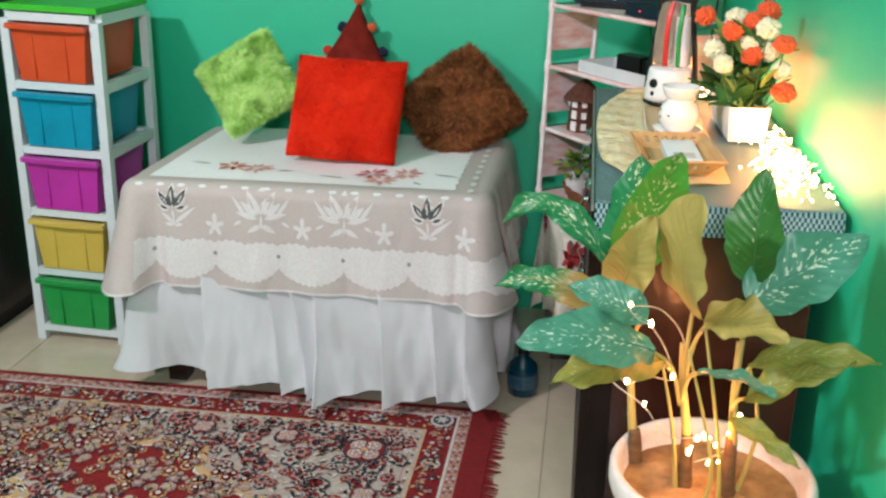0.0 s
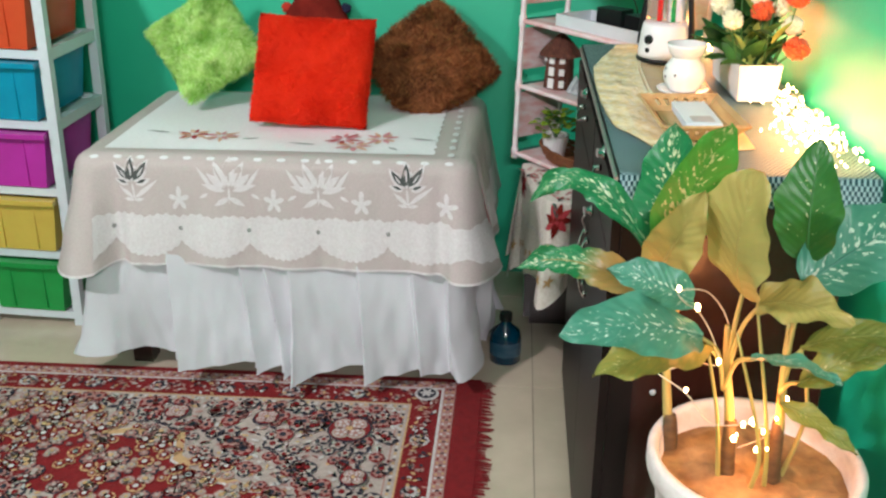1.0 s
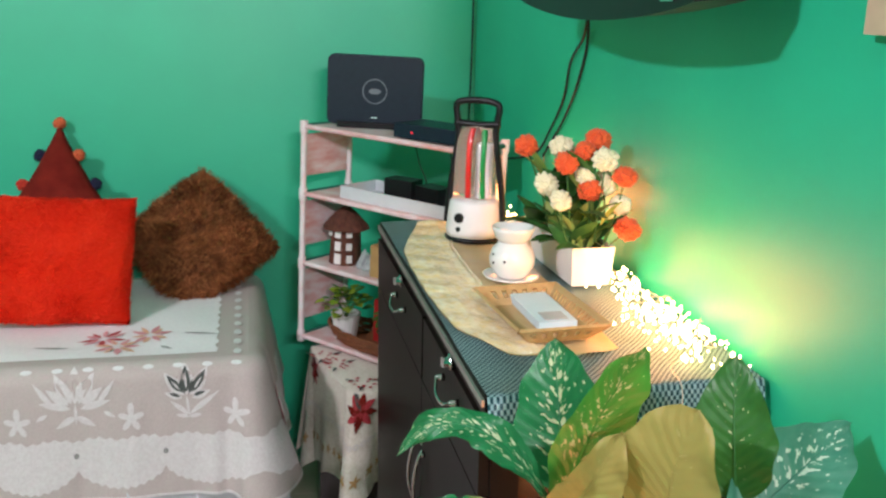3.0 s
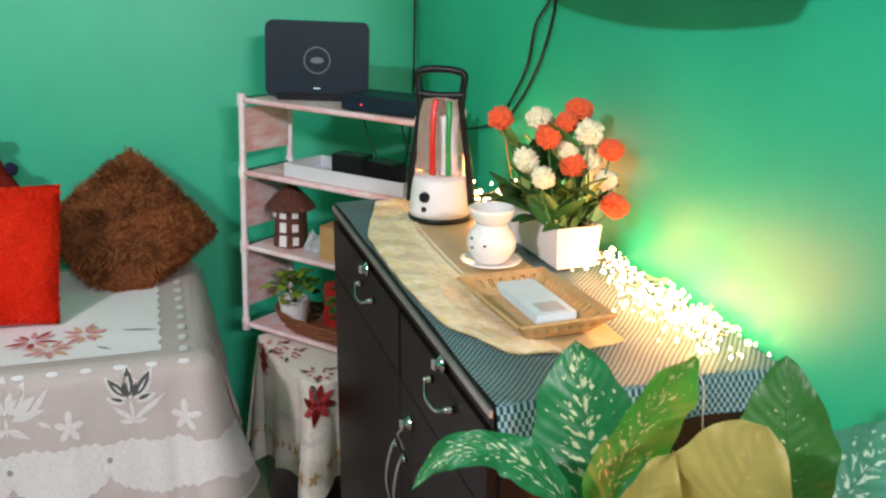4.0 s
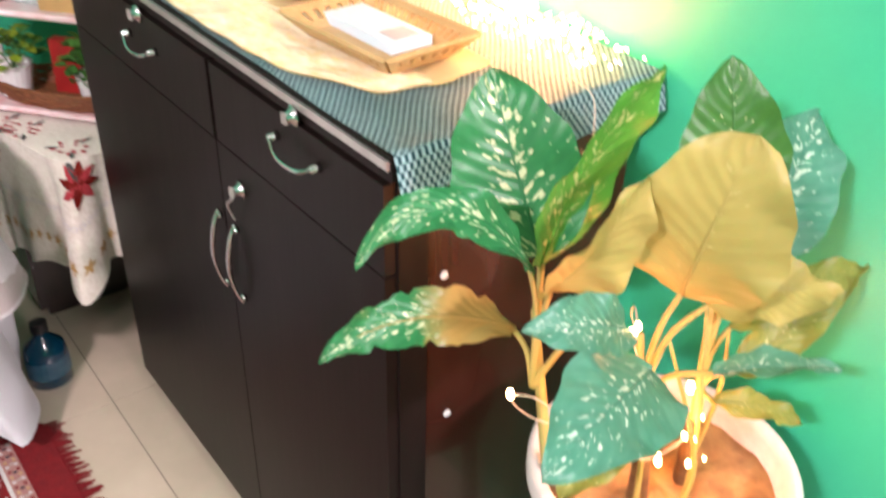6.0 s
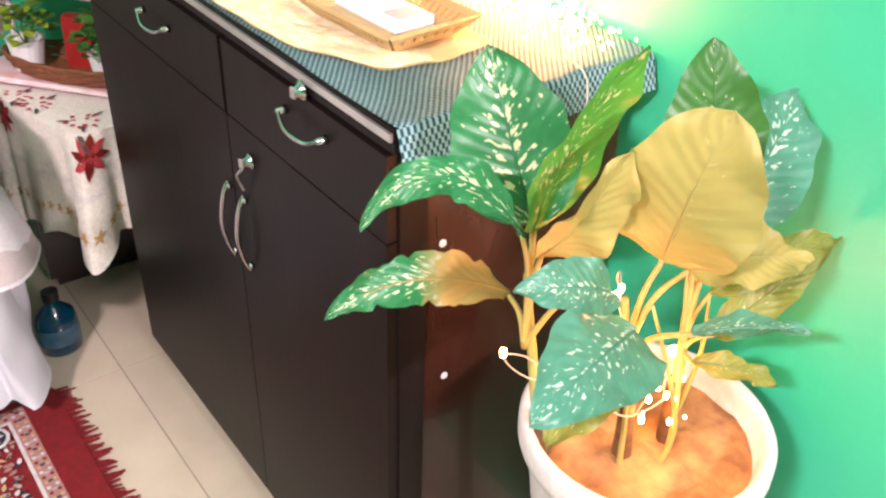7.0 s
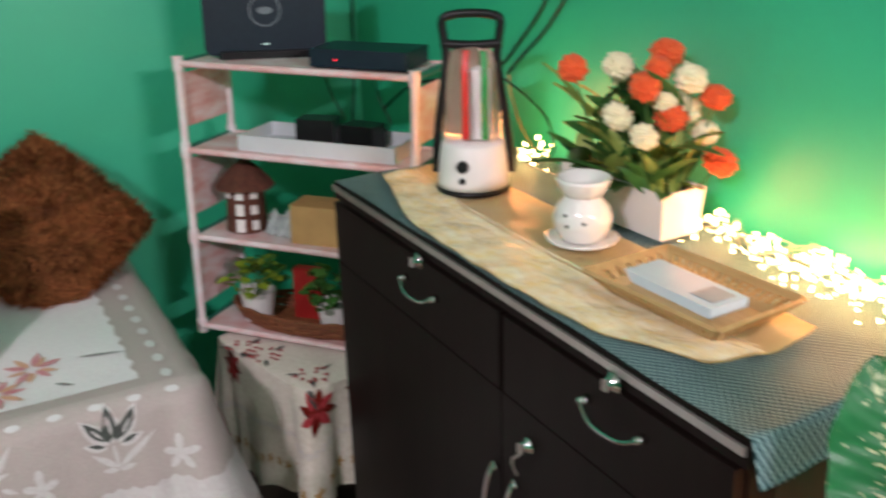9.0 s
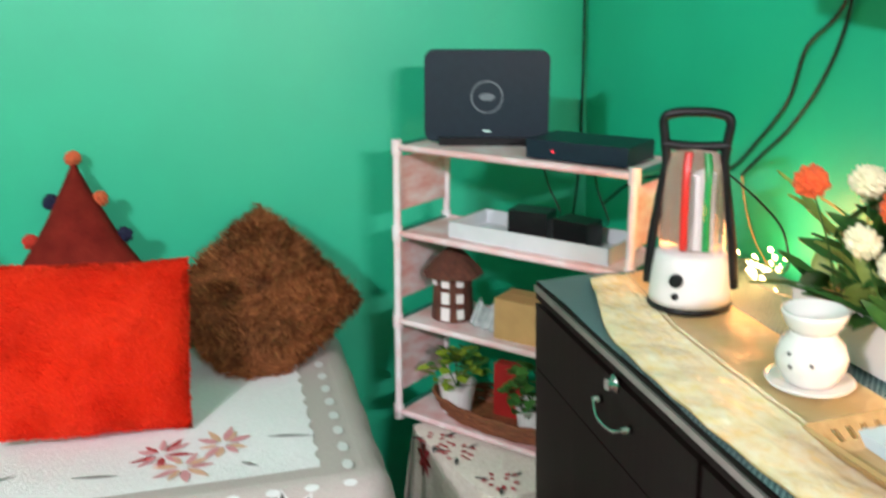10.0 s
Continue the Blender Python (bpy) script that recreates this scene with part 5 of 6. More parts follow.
def stool_cloth():
    t = thing("stool_cloth", pose(0, 0, 0), "cream lace cloth with red poinsettias over the stool", "tablecloth")
    c = (SA + SB + SC + SD) / 4

    def top(u, v):
        p, n, e = stool_edge(u % 1.0)
        q = c + (p + n * 0.006 - c) * v
        return (q.x, q.y, SZ + 0.001 - 0.004 * max(0, v - 0.9) * 10)
    bm = sheet(top, 96, 8)
    bmesh.ops.remove_doubles(bm, verts=bm.verts, dist=1e-4)
    part("top_panel", bm, M_CLOTH, t, smooth=True)

    def drop(u, v):
        p, n, e = stool_edge(u % 1.0)
        w = math.exp(-(e / 0.085) ** 2)
        length = 0.262 + 0.07 * w + 0.08 * max(0.0, 1 - u / 0.25) + 0.008 * math.sin(u * 70)
        out = 0.006 + 0.03 * v * w + 0.013 * v + 0.012 * v * math.sin(u * 58) - 0.03 * v * math.exp(-((e - 0.16) / 0.05) ** 2)
        q = p + n * out
        return (q.x, q.y, SZ - 0.003 - length * v)
    bm = sheet(drop, 260, 16)
    part("drop_panel", bm, M_CLOTH, t, smooth=True)

    def on_drop(a, b):
        p = Vector(drop(a, max(b, 0)))
        n = stool_edge(a % 1.0)[1]
        return p + Vector((n.x, n.y, 0)) * 0.004
    # poinsettias near the corners, half on top and half over the edge
    for cu, cv, r in ((0.262, 0.16, 1.0), (0.325, 0.10, 0.9), (0.06, 0.12, 0.9), (0.43, 0.12, 0.9)):
        for k in range(8):
            bm = bmesh.new()
            a = 2 * math.pi * k / 8 + 0.2
            flat(petal(cu, cv, a, 0.03, 0.012, 5), lambda x, y: tuple(on_drop(cu + (x - cu) * 0.9 * r, cv + (y - cv) * 6.0 * r)), bm)
            part("petal_motif", bm, M_THREADRD if k % 2 else M_MAROON, t, "dark red embroidered petal")
        bm = bmesh.new()
        flat(petal(cu, cv, -1.9, 0.042, 0.008, 5), lambda x, y: tuple(on_drop(cu + (x - cu) * 0.9, cv + (y - cv) * 6.0)), bm)
        part("leaf_motif", bm, M_THREADDK, t)
    rp = random.Random(12)
    for cx, cy in ((0.912, 3.72), (0.945, 3.655), (1.0, 3.515)):
        bm = bmesh.new()
        for k in range(11):
            a = k * 2.4 + rp.uniform(-0.3, 0.3)
            r = 0.006 + 0.026 * math.sqrt(k / 11)
            flat(petal(cx + r * math.cos(a), cy + r * math.sin(a), a + rp.uniform(-0.5, 0.5), rp.uniform(0.012, 0.02), rp.uniform(0.007, 0.011), 4), lambda x, y: (x, y, SZ + 0.0045), bm)
        for a in (0.4, 2.6, 4.4):
            green = bmesh.new()
            flat(petal(cx + 0.024 * math.cos(a), cy + 0.024 * math.sin(a), a, 0.034, 0.009, 5), lambda x, y: (x, y, SZ + 0.0035), green)
            part("leaf_motif", green, M_THREADDK, t)
        part("petal_motif", bm, M_THREADRD, t)
    # lace openwork: rows of small rings along the drop
    bm = bmesh.new()
    for i in range(120):
        u = i / 120
        for v in (0.45,):
            for k in range(8):
                a0, a1 = k * math.pi / 4, (k + 1) * math.pi / 4
                bm.faces.new([bm.verts.new(on_drop(u + r * 0.0036 * math.cos(a), v + r * 0.024 * math.sin(a))) for r, a in ((0.6, a0), (0.6, a1), (1, a1), (1, a0))])
    ob = part("ring_lace", bm, M_LACEW, t)
    ob["kind"] = "stuff"
    bm = bmesh.new()
    for i in range(60):
        u = (i + 0.5) / 60
        for k in range(5):
            flat(petal(u, 0.75, k * 1.257, 0.0065, 0.0028, 4), lambda x, y: tuple(on_drop(u + (x - u), 0.75 + (y - 0.75) * 9)), bm)
    ob = part("flower_lace", bm, M_CARD, t, "tan openwork flowers")
    ob["kind"] = "stuff"


stool_cloth()


def bottle():
    t = thing("bottle", pose(0.845, 3.5, 0) @ Matrix.Diagonal((1.2, 1.05, 0.84, 1)), "dark blue plastic bottle standing on the tiles", "bottle")
    bm = lathe([(0.0, 0.0), (0.036, 0.0), (0.04, 0.006), (0.04, 0.1), (0.036, 0.125), (0.018, 0.15), (0.013, 0.16), (0.013, 0.175), (0.0, 0.175)], 24)
    part("body", bm, M_BLUEBOT, t, smooth=True)
    part("cap", lathe([(0.0, 0.168), (0.016, 0.168), (0.016, 0.198), (0.0, 0.2)], 18), M_BLACK, t)
    part("label", lathe([(0.0405, 0.035), (0.0405, 0.09)], 24), mat("blue_label", (0.01, 0.07, 0.12), (0.05, 0.12, 0.17), 0.4, scale=30), t, "pale blue wrapped label")


bottle()

# ---------------------------------------------------------------- on the cabinet


def table_mat():
    t = thing("table_mat", pose(0, 0, 0), "teal and white woven plastic mat over the cabinet top", "mat")
    z = KZ + 0.0015
    x0, x1 = KX0 - 0.0105, KX1 + 0.03

    def over(u, v):
        # u across, v from the far end to the near edge and over it
        L = KY1 - KY0 + 0.012
        s = v * (L + 0.046)
        x = x0 + (x1 - x0) * u
        if s < L:
            y = KY1 + 0.004 - s
            return (x, y, z + 0.001 + 0.0012 * math.sin(x * 40 + y * 21))
        q = s - L
        return (x, KY0 - 0.009 - 0.01 * (q / 0.046) - 0.004 * math.sin(u * 14 + 1) * q / 0.046, z - q)
    bm = sheet(over, 30, 90, thick=0.0015)
    part("weave", bm, M_MAT, t, smooth=True)


table_mat()
TZ = KZ + 0.006


def runner():
    t = thing("table_runner", pose(0, 0, 0), "gold satin runner with ivory embroidery on the mat", "runner")

    def left(v):
        # front edge of the runner, from the far end to the near point
        y = 3.318 - v * 0.845
        bow = 1.04 - 0.02 * math.sin(math.pi * max(0, v - 0.1) / 0.9) + 0.045 * max(0, (v - 0.82) / 0.18) ** 1.6
        return bow + 0.06 * max(0.0, 1 - v / 0.3) ** 1.2, y

    def fn(u, v):
        xl, y = left(v)
        xr = 1.255
        y2 = y - 0.02 * math.sin(math.pi * u) * v ** 8 + 0.02 * (1 - v) ** 8 * u
        x = xl + (xr - xl) * u
        return (x, y2, TZ + 0.0012 + 0.0022 * (0.5 + 0.5 * math.sin(y * 70 + x * 30)) * (1 if u < 0.35 else 0.35) + 0.0012 * math.sin(x * 90))
    part("satin", sheet(fn, 26, 140, thick=0.001), M_GOLD, t, smooth=True)

    def lay(a, b):
        p = fn(a, b)
        return (p[0], p[1], p[2] + 0.0022)
    rn = random.Random(4)

    def band(u, v):
        p = lay(0.006 + 0.425 * u, 0.004 + 0.992 * v)
        return (p[0], p[1], p[2] - 0.0008 + 0.0012 * noise.noise(Vector((p[0] * 70, p[1] * 45, 2.0))))
    part("border_band", sheet(band, 30, 200), M_GOLDB, t, "mottled ivory and gold border", smooth=True)

    def raised(a, b):
        p = lay(a, b)
        return (p[0], p[1], p[2] + 0.0014)
    for i in range(62):
        v = 0.02 + i * 0.0152
        for u0 in (0.05, 0.17, 0.29):
            if v > 0.93 or rn.random() < 0.35:
                continue
            bm = bmesh.new()
            a = rn.uniform(-0.2, 1.1)
            l = rn.uniform(0.05, 0.12)
            pts = [(u0 + x, v + y * 0.3) for x, y in petal(0, 0, a, l, l * rn.uniform(0.3, 0.5), 6)]
            flat(pts, raised, bm)
            part("leaf_motif", bm, M_GOLDW, t)
    bm = bmesh.new()
    for i in range(130):
        v0, v1 = i / 132, (i + 1) / 132
        bm.faces.new([bm.verts.new(lay(u, v)) for u, v in ((0.44, v0), (0.465, v0), (0.465, v1), (0.44, v1))])
    part("cord", bm, M_GOLDW, t, "pale cord seam")


runner()


def serving_tray():
    w, l, h, fl = 0.073, 0.109, 0.029, 0.028
    t = thing("serving_tray", pose(1.165, 2.588, TZ + 0.006, 0, 0, 4), "honey wooden tray with pierced flared sides", "tray")
    part("base", cube(-w + fl, w - fl, -l + fl, l - fl, 0, 0.005), M_WOODTRAY, t, bevel=0.001)

    def side(ax, ay, bx, by, n):
        """One flared side from the foot corner a to b, with a row of openings between two rails."""
        def P(f, k):
            kx, ky = (w - fl + fl * k) / (w - fl), (l - fl + fl * k) / (l - fl)
            return Vector(((ax + (bx - ax) * f) * kx, (ay + (by - ay) * f) * ky, 0.002 + h * k))
        bm = bmesh.new()

        def strip(f0, f1, k0, k1):
            q = [P(f0, k0), P(f1, k0), P(f1, k1), P(f0, k1)]
            nrm = (q[1] - q[0]).cross(q[3] - q[0]).normalized() * 0.0045
            lo, hi = [bm.verts.new(p) for p in q], [bm.verts.new(p + nrm) for p in q]
            bm.faces.new(lo[::-1])
            bm.faces.new(hi)
            for k in range(4):
                bm.faces.new((lo[k], lo[(k + 1) % 4], hi[(k + 1) % 4], hi[k]))
        strip(0, 1, 0, 0.38)
        strip(0, 1, 0.74, 1)
        for i in range(n):
            strip(i / n, (i + 0.55) / n, 0.38, 0.74)
        strip(1 - 0.5 / n, 1, 0.38, 0.74)
        part("side", bm, M_WOODTRAY, t)
    a, b = w - fl, l - fl
    side(-a, -b, a, -b, 7)
    side(a, -b, a, b, 16)
    side(a, b, -a, b, 7)
    side(-a, b, -a, -b, 16)


serving_tray()
t = thing("gadget_case", pose(1.178, 2.612, TZ + 0.0115, 0, 0, 2), "pale blue white flat plastic case in the wooden tray", "case")
part("body", cube(-0.031, 0.031, -0.075, 0.075, 0, 0.013), M_CASE, t, bevel=0.006)
part("label", cube(-0.018, 0.02, -0.066, -0.03, 0.0134, 0.0142), M_GREYP, t, "grey square panel")


def oil_burner():
    t = thing("saucer", pose(1.19, 2.836, TZ + 0.004), "white ceramic saucer on the gold runner", "saucer")
    part("plate", lathe([(0.0, 0.0), (0.03, 0.0), (0.05, 0.006), (0.053, 0.01), (0.049, 0.0095), (0.03, 0.005), (0.0, 0.005)], 36), M_WHITE, t, smooth=True)
    t = thing("oil_burner", pose(1.19, 2.836, TZ + 0.0095), "white glazed ceramic oil burner on a saucer", "burner")
    part("body", lathe([(0.0, 0.0), (0.026, 0.0), (0.03, 0.004), (0.041, 0.022), (0.0425, 0.036), (0.037, 0.052), (0.028, 0.062), (0.0265, 0.068), (0.0, 0.068)], 36), M_WHITE, t, smooth=True)
    part("bowl", lathe([(0.0, 0.0665), (0.0265, 0.0665), (0.033, 0.075), (0.038, 0.088), (0.039, 0.094), (0.0365, 0.094), (0.029, 0.08), (0.0, 0.076)], 36), M_WHITE, t, "flared ceramic bowl", smooth=True)
    for a, z, r in ((197, 0.046, 0.0405), (203, 0.031, 0.0428), (236, 0.037, 0.0426)):
        bm = lathe([(0.0, 0.0), (0.0024, 0.0), (0.0024, 0.001), (0.0, 0.001)], 10)
        ob = part("vent_hole", bm, M_BLACK, t, "small dark vent hole")
        out = Vector((math.cos(radians(a)), math.sin(radians(a)), 0))
        ob.matrix_local = Matrix.Translation((r * out.x, r * out.y, z)) @ out.to_track_quat("Z", "Y").to_matrix().to_4x4()


oil_burner()


def lantern():
    t = thing("emergency_lantern", pose(1.195, 3.152, TZ + 0.004, 0, 0, -34), "white and black rechargeable lantern with red and green strips", "lantern")
    part("foot", lathe([(0.0, 0.0), (0.062, 0.0), (0.064, 0.004), (0.062, 0.009), (0.0, 0.009)], 36), M_BLACK, t, smooth=True)
    part("base", lathe([(0.0, 0.0095), (0.061, 0.0095), (0.0615, 0.02), (0.057, 0.06), (0.054, 0.08), (0.05, 0.086), (0.0, 0.086)], 36), M_WHITEM, t, "white plastic base", smooth=True)
    bm = lathe([(0.048, 0.087), (0.046, 0.16), (0.041, 0.21), (0.034, 0.235), (0.0, 0.243)], 32)
    g = part("dome", bm, M_CLEAR, t, "clear plastic dome", smooth=True)
    g.visible_shadow = False
    bm = bmesh.new()
    n = 16
    prev = None
    for i in range(n + 1):
        a = math.pi * (0.02 + 0.96 * i / n)
        col = [bm.verts.new((r * math.cos(a), 0.004 + 0.8 * r * math.sin(a), z)) for r, z in ((0.041, 0.09), (0.040, 0.16), (0.036, 0.208), (0.026, 0.232))]
        if prev:
            for k in range(3):
                bm.faces.new((prev[k], col[k], col[k + 1], prev[k + 1]))
        prev = col
    part("reflector", bm, M_REFLECT, t, "silver reflector", smooth=True)
    for x, m, w in ((-0.008, M_REDTUBE, "red"), (0.017, M_GRNTUBE, "green")):
        part("light_strip", tube([(x, -0.012, 0.09), (x, -0.014, 0.15), (x, -0.01, 0.2), (x * 0.8, 0.0, 0.226)], 0.0048, 10), m, t, w + " strip", smooth=True)
    part("light_tube", lathe([(0.0, 0.088), (0.011, 0.088), (0.011, 0.2), (0.0, 0.205)], 16, at=(0.006, 0.012, 0)), M_WHITEM, t, "white lamp tube")
    h = part("handle", tube([(-0.064, 0.0, 0.03), (-0.060, 0.0, 0.09), (-0.050, 0.0, 0.16), (-0.042, 0.0, 0.215), (-0.044, 0.0, 0.25), (-0.047, 0.0, 0.283), (-0.03, 0.0, 0.292), (0.0, 0.0, 0.294), (0.03, 0.0, 0.292), (0.047, 0.0, 0.283), (0.044, 0.0, 0.25), (0.042, 0.0, 0.215), (0.050, 0.0, 0.16), (0.060, 0.0, 0.09), (0.064, 0.0, 0.03)], 0.0072, 10), M_BLACK, t, "black carrying handle", smooth=True)
    part("crossbar", tube([(-0.05, 0.0, 0.246), (0.0, 0.0, 0.243), (0.05, 0.0, 0.246)], 0.0075, 10), M_BLACK, t, smooth=True)
    for a, z, r in ((-104, 0.052, 0.011), (-104, 0.028, 0.006)):
        bm = lathe([(0.0, 0.0), (r, 0.0), (r * 0.9, 0.006), (0.0, 0.007)], 18)
        ob = part("knob", bm, M_BLACK, t, "round black knob")
        d = Vector((math.cos(radians(a)), math.sin(radians(a)), 0.08))
        ob.matrix_local = Matrix.Translation((0.0565 * d.x, 0.0565 * d.y, z)) @ d.to_track_quat("Z", "Y").to_matrix().to_4x4()


lantern()


def planter():
    t = thing("flower_planter", pose(1.32, 2.893, TZ + 0.002, 0, 0, 2), "white rectangular planter of artificial orange and cream flowers", "planter")
    bm = bmesh.new()
    a, b = (0.036, 0.112), (0.041, 0.118)
    z1 = 0.072
    rings = [[bm.verts.new((sx * w, sy * l, z)) for sx, sy in ((-1, -1), (1, -1), (1, 1), (-1, 1))] for w, l, z in ((a[0], a[1], 0), (b[0], b[1], z1), (b[0] - 0.004, b[1] - 0.004, z1), (a[0] - 0.003, a[1] - 0.003, 0.05))]
    bm.faces.new(rings[0][::-1])
    bm.faces.new(rings[3])
    for p, q in zip(rings, rings[1:]):
        for k in range(4):
            bm.faces.new((p[k], p[(k + 1) % 4], q[(k + 1) % 4], q[k]))
    part("trough", bm, M_WHITEM, t, "white plastic trough", bevel=0.0015)
    inv = t.matrix_world.inverted()
    rn = random.Random(21)

    def bloom(place, r, material, label):
        bm = bmesh.new()
        bmesh.ops.create_icosphere(bm, subdivisions=5, radius=1.0)
        seed = Vector((rn.uniform(0, 9), rn.uniform(0, 9), rn.uniform(0, 9)))
        for v in bm.verts:
            # ruffled petals that run from the heart outward
            d = v.co.normalized()
            a = math.atan2(d.y, d.x)
            ruff = noise.noise(Vector((math.cos(a) * 3.2, math.sin(a) * 3.2, d.z * 5)) + seed) + 0.6 * noise.noise(d * 9 + seed)
            v.co = d * r * (0.92 + 0.3 * ruff)
            v.co.z *= 0.78
        ob = part("flower", bm, material, t, label, smooth=True)
        p = inv @ Vector(place)
        ob.matrix_local = Matrix.Translation(p) @ pose(0, 0, 0, rn.uniform(10, 40), rn.uniform(-35, 0), rn.uniform(0, 30))
        return p
    orange = ((1.236, 2.93, 1.258), (1.28, 2.82, 1.243), (1.32, 2.84, 1.26), (1.352, 2.86, 1.278), (1.375, 2.78, 1.223), (1.322, 2.81, 1.195), (1.383, 2.77, 1.13))
    cream = ((1.297, 2.9, 1.258), (1.345, 2.8, 1.25), (1.315, 2.82, 1.22), (1.352, 2.82, 1.203), (1.378, 2.80, 1.168), (1.265, 2.8, 1.178), (1.25, 2.84, 1.2), (1.33, 2.92, 1.235))
    for group, m, word in ((orange, M_ORFLOWER, "orange red carnation"), (cream, M_WHFLOWER, "cream carnation")):
        for q in group:
            p = bloom(q, rn.uniform(0.019, 0.025) if q != orange[0] else 0.022, m, word)
            root = Vector((max(-0.025, min(0.025, p.x * 0.4)), max(-0.09, min(0.09, p.y)), 0.045))
            mid = (p + root) / 2 + Vector((rn.uniform(-0.012, 0.012), rn.uniform(-0.012, 0.012), 0))
            part("stem", tube([root, mid, p - Vector((0, 0, 0.004))], 0.0016, 6, steps=4), M_FLLEAF, t, smooth=True)
    for i in range(84):
        y = rn.uniform(-0.1, 0.09)
        root = Vector((rn.uniform(-0.028, 0.028), y, 0.06 if i < 46 else rn.uniform(0.1, 0.17)))
        a, e = rn.uniform(0, 6.28), rn.uniform(0.3, 1.3)
        d = Vector((math.cos(a) * math.cos(e), math.sin(a) * math.cos(e), math.sin(e)))
        l, w = rn.uniform(0.06, 0.12), rn.uniform(0.012, 0.02)
        if i == 0:
            root, d, l, w = Vector((0.02, -0.1, 0.11)), Vector((0.35, -0.2, 0.9)).normalized(), 0.055, 0.011
        if root.x + d.x * l > 0.1:
            d.x *= 0.4
        s = d.cross(Vector((rn.uniform(-0.5, 0.5), rn.uniform(-0.5, 0.5), 1))).normalized()
        n_ = s.cross(d)
        bm = bmesh.new()
        rows = [[bm.verts.new(root + d * l * x - n_ * l * 0.25 * x * x + s * w * q * math.sin(math.pi * (0.08 + 0.9 * x)) + n_ * abs(q) * w * 0.25) for q in (-1, 0, 1)] for x in (0, 0.25, 0.5, 0.75, 1)]
        for p, q in zip(rows, rows[1:]):
            for k in range(2):
                bm.faces.new((p[k], p[k + 1], q[k + 1], q[k]))
        part("leaf", bm, M_YGLEAF if i % 4 == 0 else M_FLLEAF, t, smooth=True)
    bm = cube(-0.034, 0.034, -0.11, 0.11, 0.0505, 0.058)
    part("filling", bm, M_FLLEAF, t, "dark green filling")


planter()

# ---------------------------------------------------------------- fairy lights


def fairy_lights(points, bulbs, label, seed, size=1.0, large=0, big=1.9):
    t = thing("fairy_lights", pose(0, 0, 0), label, "fairy lights", "fairy lights")
    part("wire", tube(points, 0.0009, 6, steps=5), M_WIRE, t, smooth=True)
    rsize = random.Random(seed)
    me = None
    for k, b in enumerate(bulbs):
        if me is None:
            bm = lathe([(0.0, -0.0028), (0.0015, -0.002), (0.002, 0.0), (0.0016, 0.0025), (0.0, 0.0038)], 10)
            ob = part("bulb", bm, M_BULB, t, smooth=True)
            me = ob.data
        else:
            ob = new("bulb", me)
            ob.parent = t
        ob.location = b
        ob.scale = [(big if k < large else size) * (0.7 + 0.9 * rsize.random() ** 2)] * 3
    return t


rb = random.Random(31)
pile, glow = [], []
for i in range(46):
    k = i / 45
    y = 2.86 - 0.43 * k
    pile.append((1.375 + 0.02 * math.sin(i * 2.1) - 0.02 * (k > 0.75) * rb.random(), y + 0.03 * math.sin(i * 1.7), TZ + 0.004 + 0.014 * (1 + math.sin(i * 1.3)) * (0.6 + k)))
# extra bulbs added off the wire, packed to stand in for the heap's glare
for cx, cy, spread, count in ((1.372, 2.755, 0.026, 60), (1.362, 2.65, 0.026, 40), (1.362, 2.56, 0.034, 120), (1.358, 2.45, 0.034, 100)):
    for i in range(count):
        x, y = cx + rb.gauss(0, 0.7) * spread, cy + rb.gauss(0, 1) * spread
        far = math.hypot(x - cx, y - cy) / spread
        glow.append((min(x, 1.418), y, TZ + 0.006 + rb.random() * 0.04 * math.exp(-far * far / 2)))
hang = [(1.33, 2.41, TZ + 0.01), (1.292, 2.375, TZ + 0.008), (1.29, 2.333, TZ - 0.004), (1.291, 2.326, 0.96), (1.302, 2.327, 0.93), (1.328, 2.33, 0.918)]
fairy_lights(pile + hang, glow + [(1.33, 2.33, 0.916)], "heap of warm lit fairy lights on the woven mat", 1, 0.85)
pile2 = [(1.395, 2.9, TZ + 0.006), (1.392, 3.0, TZ + 0.01), (1.36, 3.07, TZ + 0.012), (1.3, 3.1, TZ + 0.03), (1.285, 3.13, TZ + 0.045), (1.34, 3.17, TZ + 0.05), (1.385, 3.2, TZ + 0.02), (1.39, 3.27, TZ + 0.006)]
# the three random clusters are added bulbs that thicken the glow here
fairy_lights(pile2, [(1.392, 2.95, 1.03), (1.388, 3.02, 1.035), (1.36, 3.065, 1.04), (1.31, 3.1, 1.05), (1.29, 3.128, 1.065), (1.318, 3.155, 1.07), (1.35, 3.178, 1.066), (1.375, 3.19, 1.055), (1.384, 3.21, 1.042), (1.39, 3.25, 1.03)] + [(min(1.415, cx + rb.gauss(0, 0.02)), cy + rb.gauss(0, 0.022), TZ + rb.uniform(0.004, 0.045)) for cx, cy in ((1.285, 3.225), (1.362, 3.25), (1.35, 3.03)) for i in range(18)], "warm lit fairy lights behind the lantern", 2)

# ---------------------------------------------------------------- potted plant
PX, PY, PZ = 1.215, 2.095, 0.682


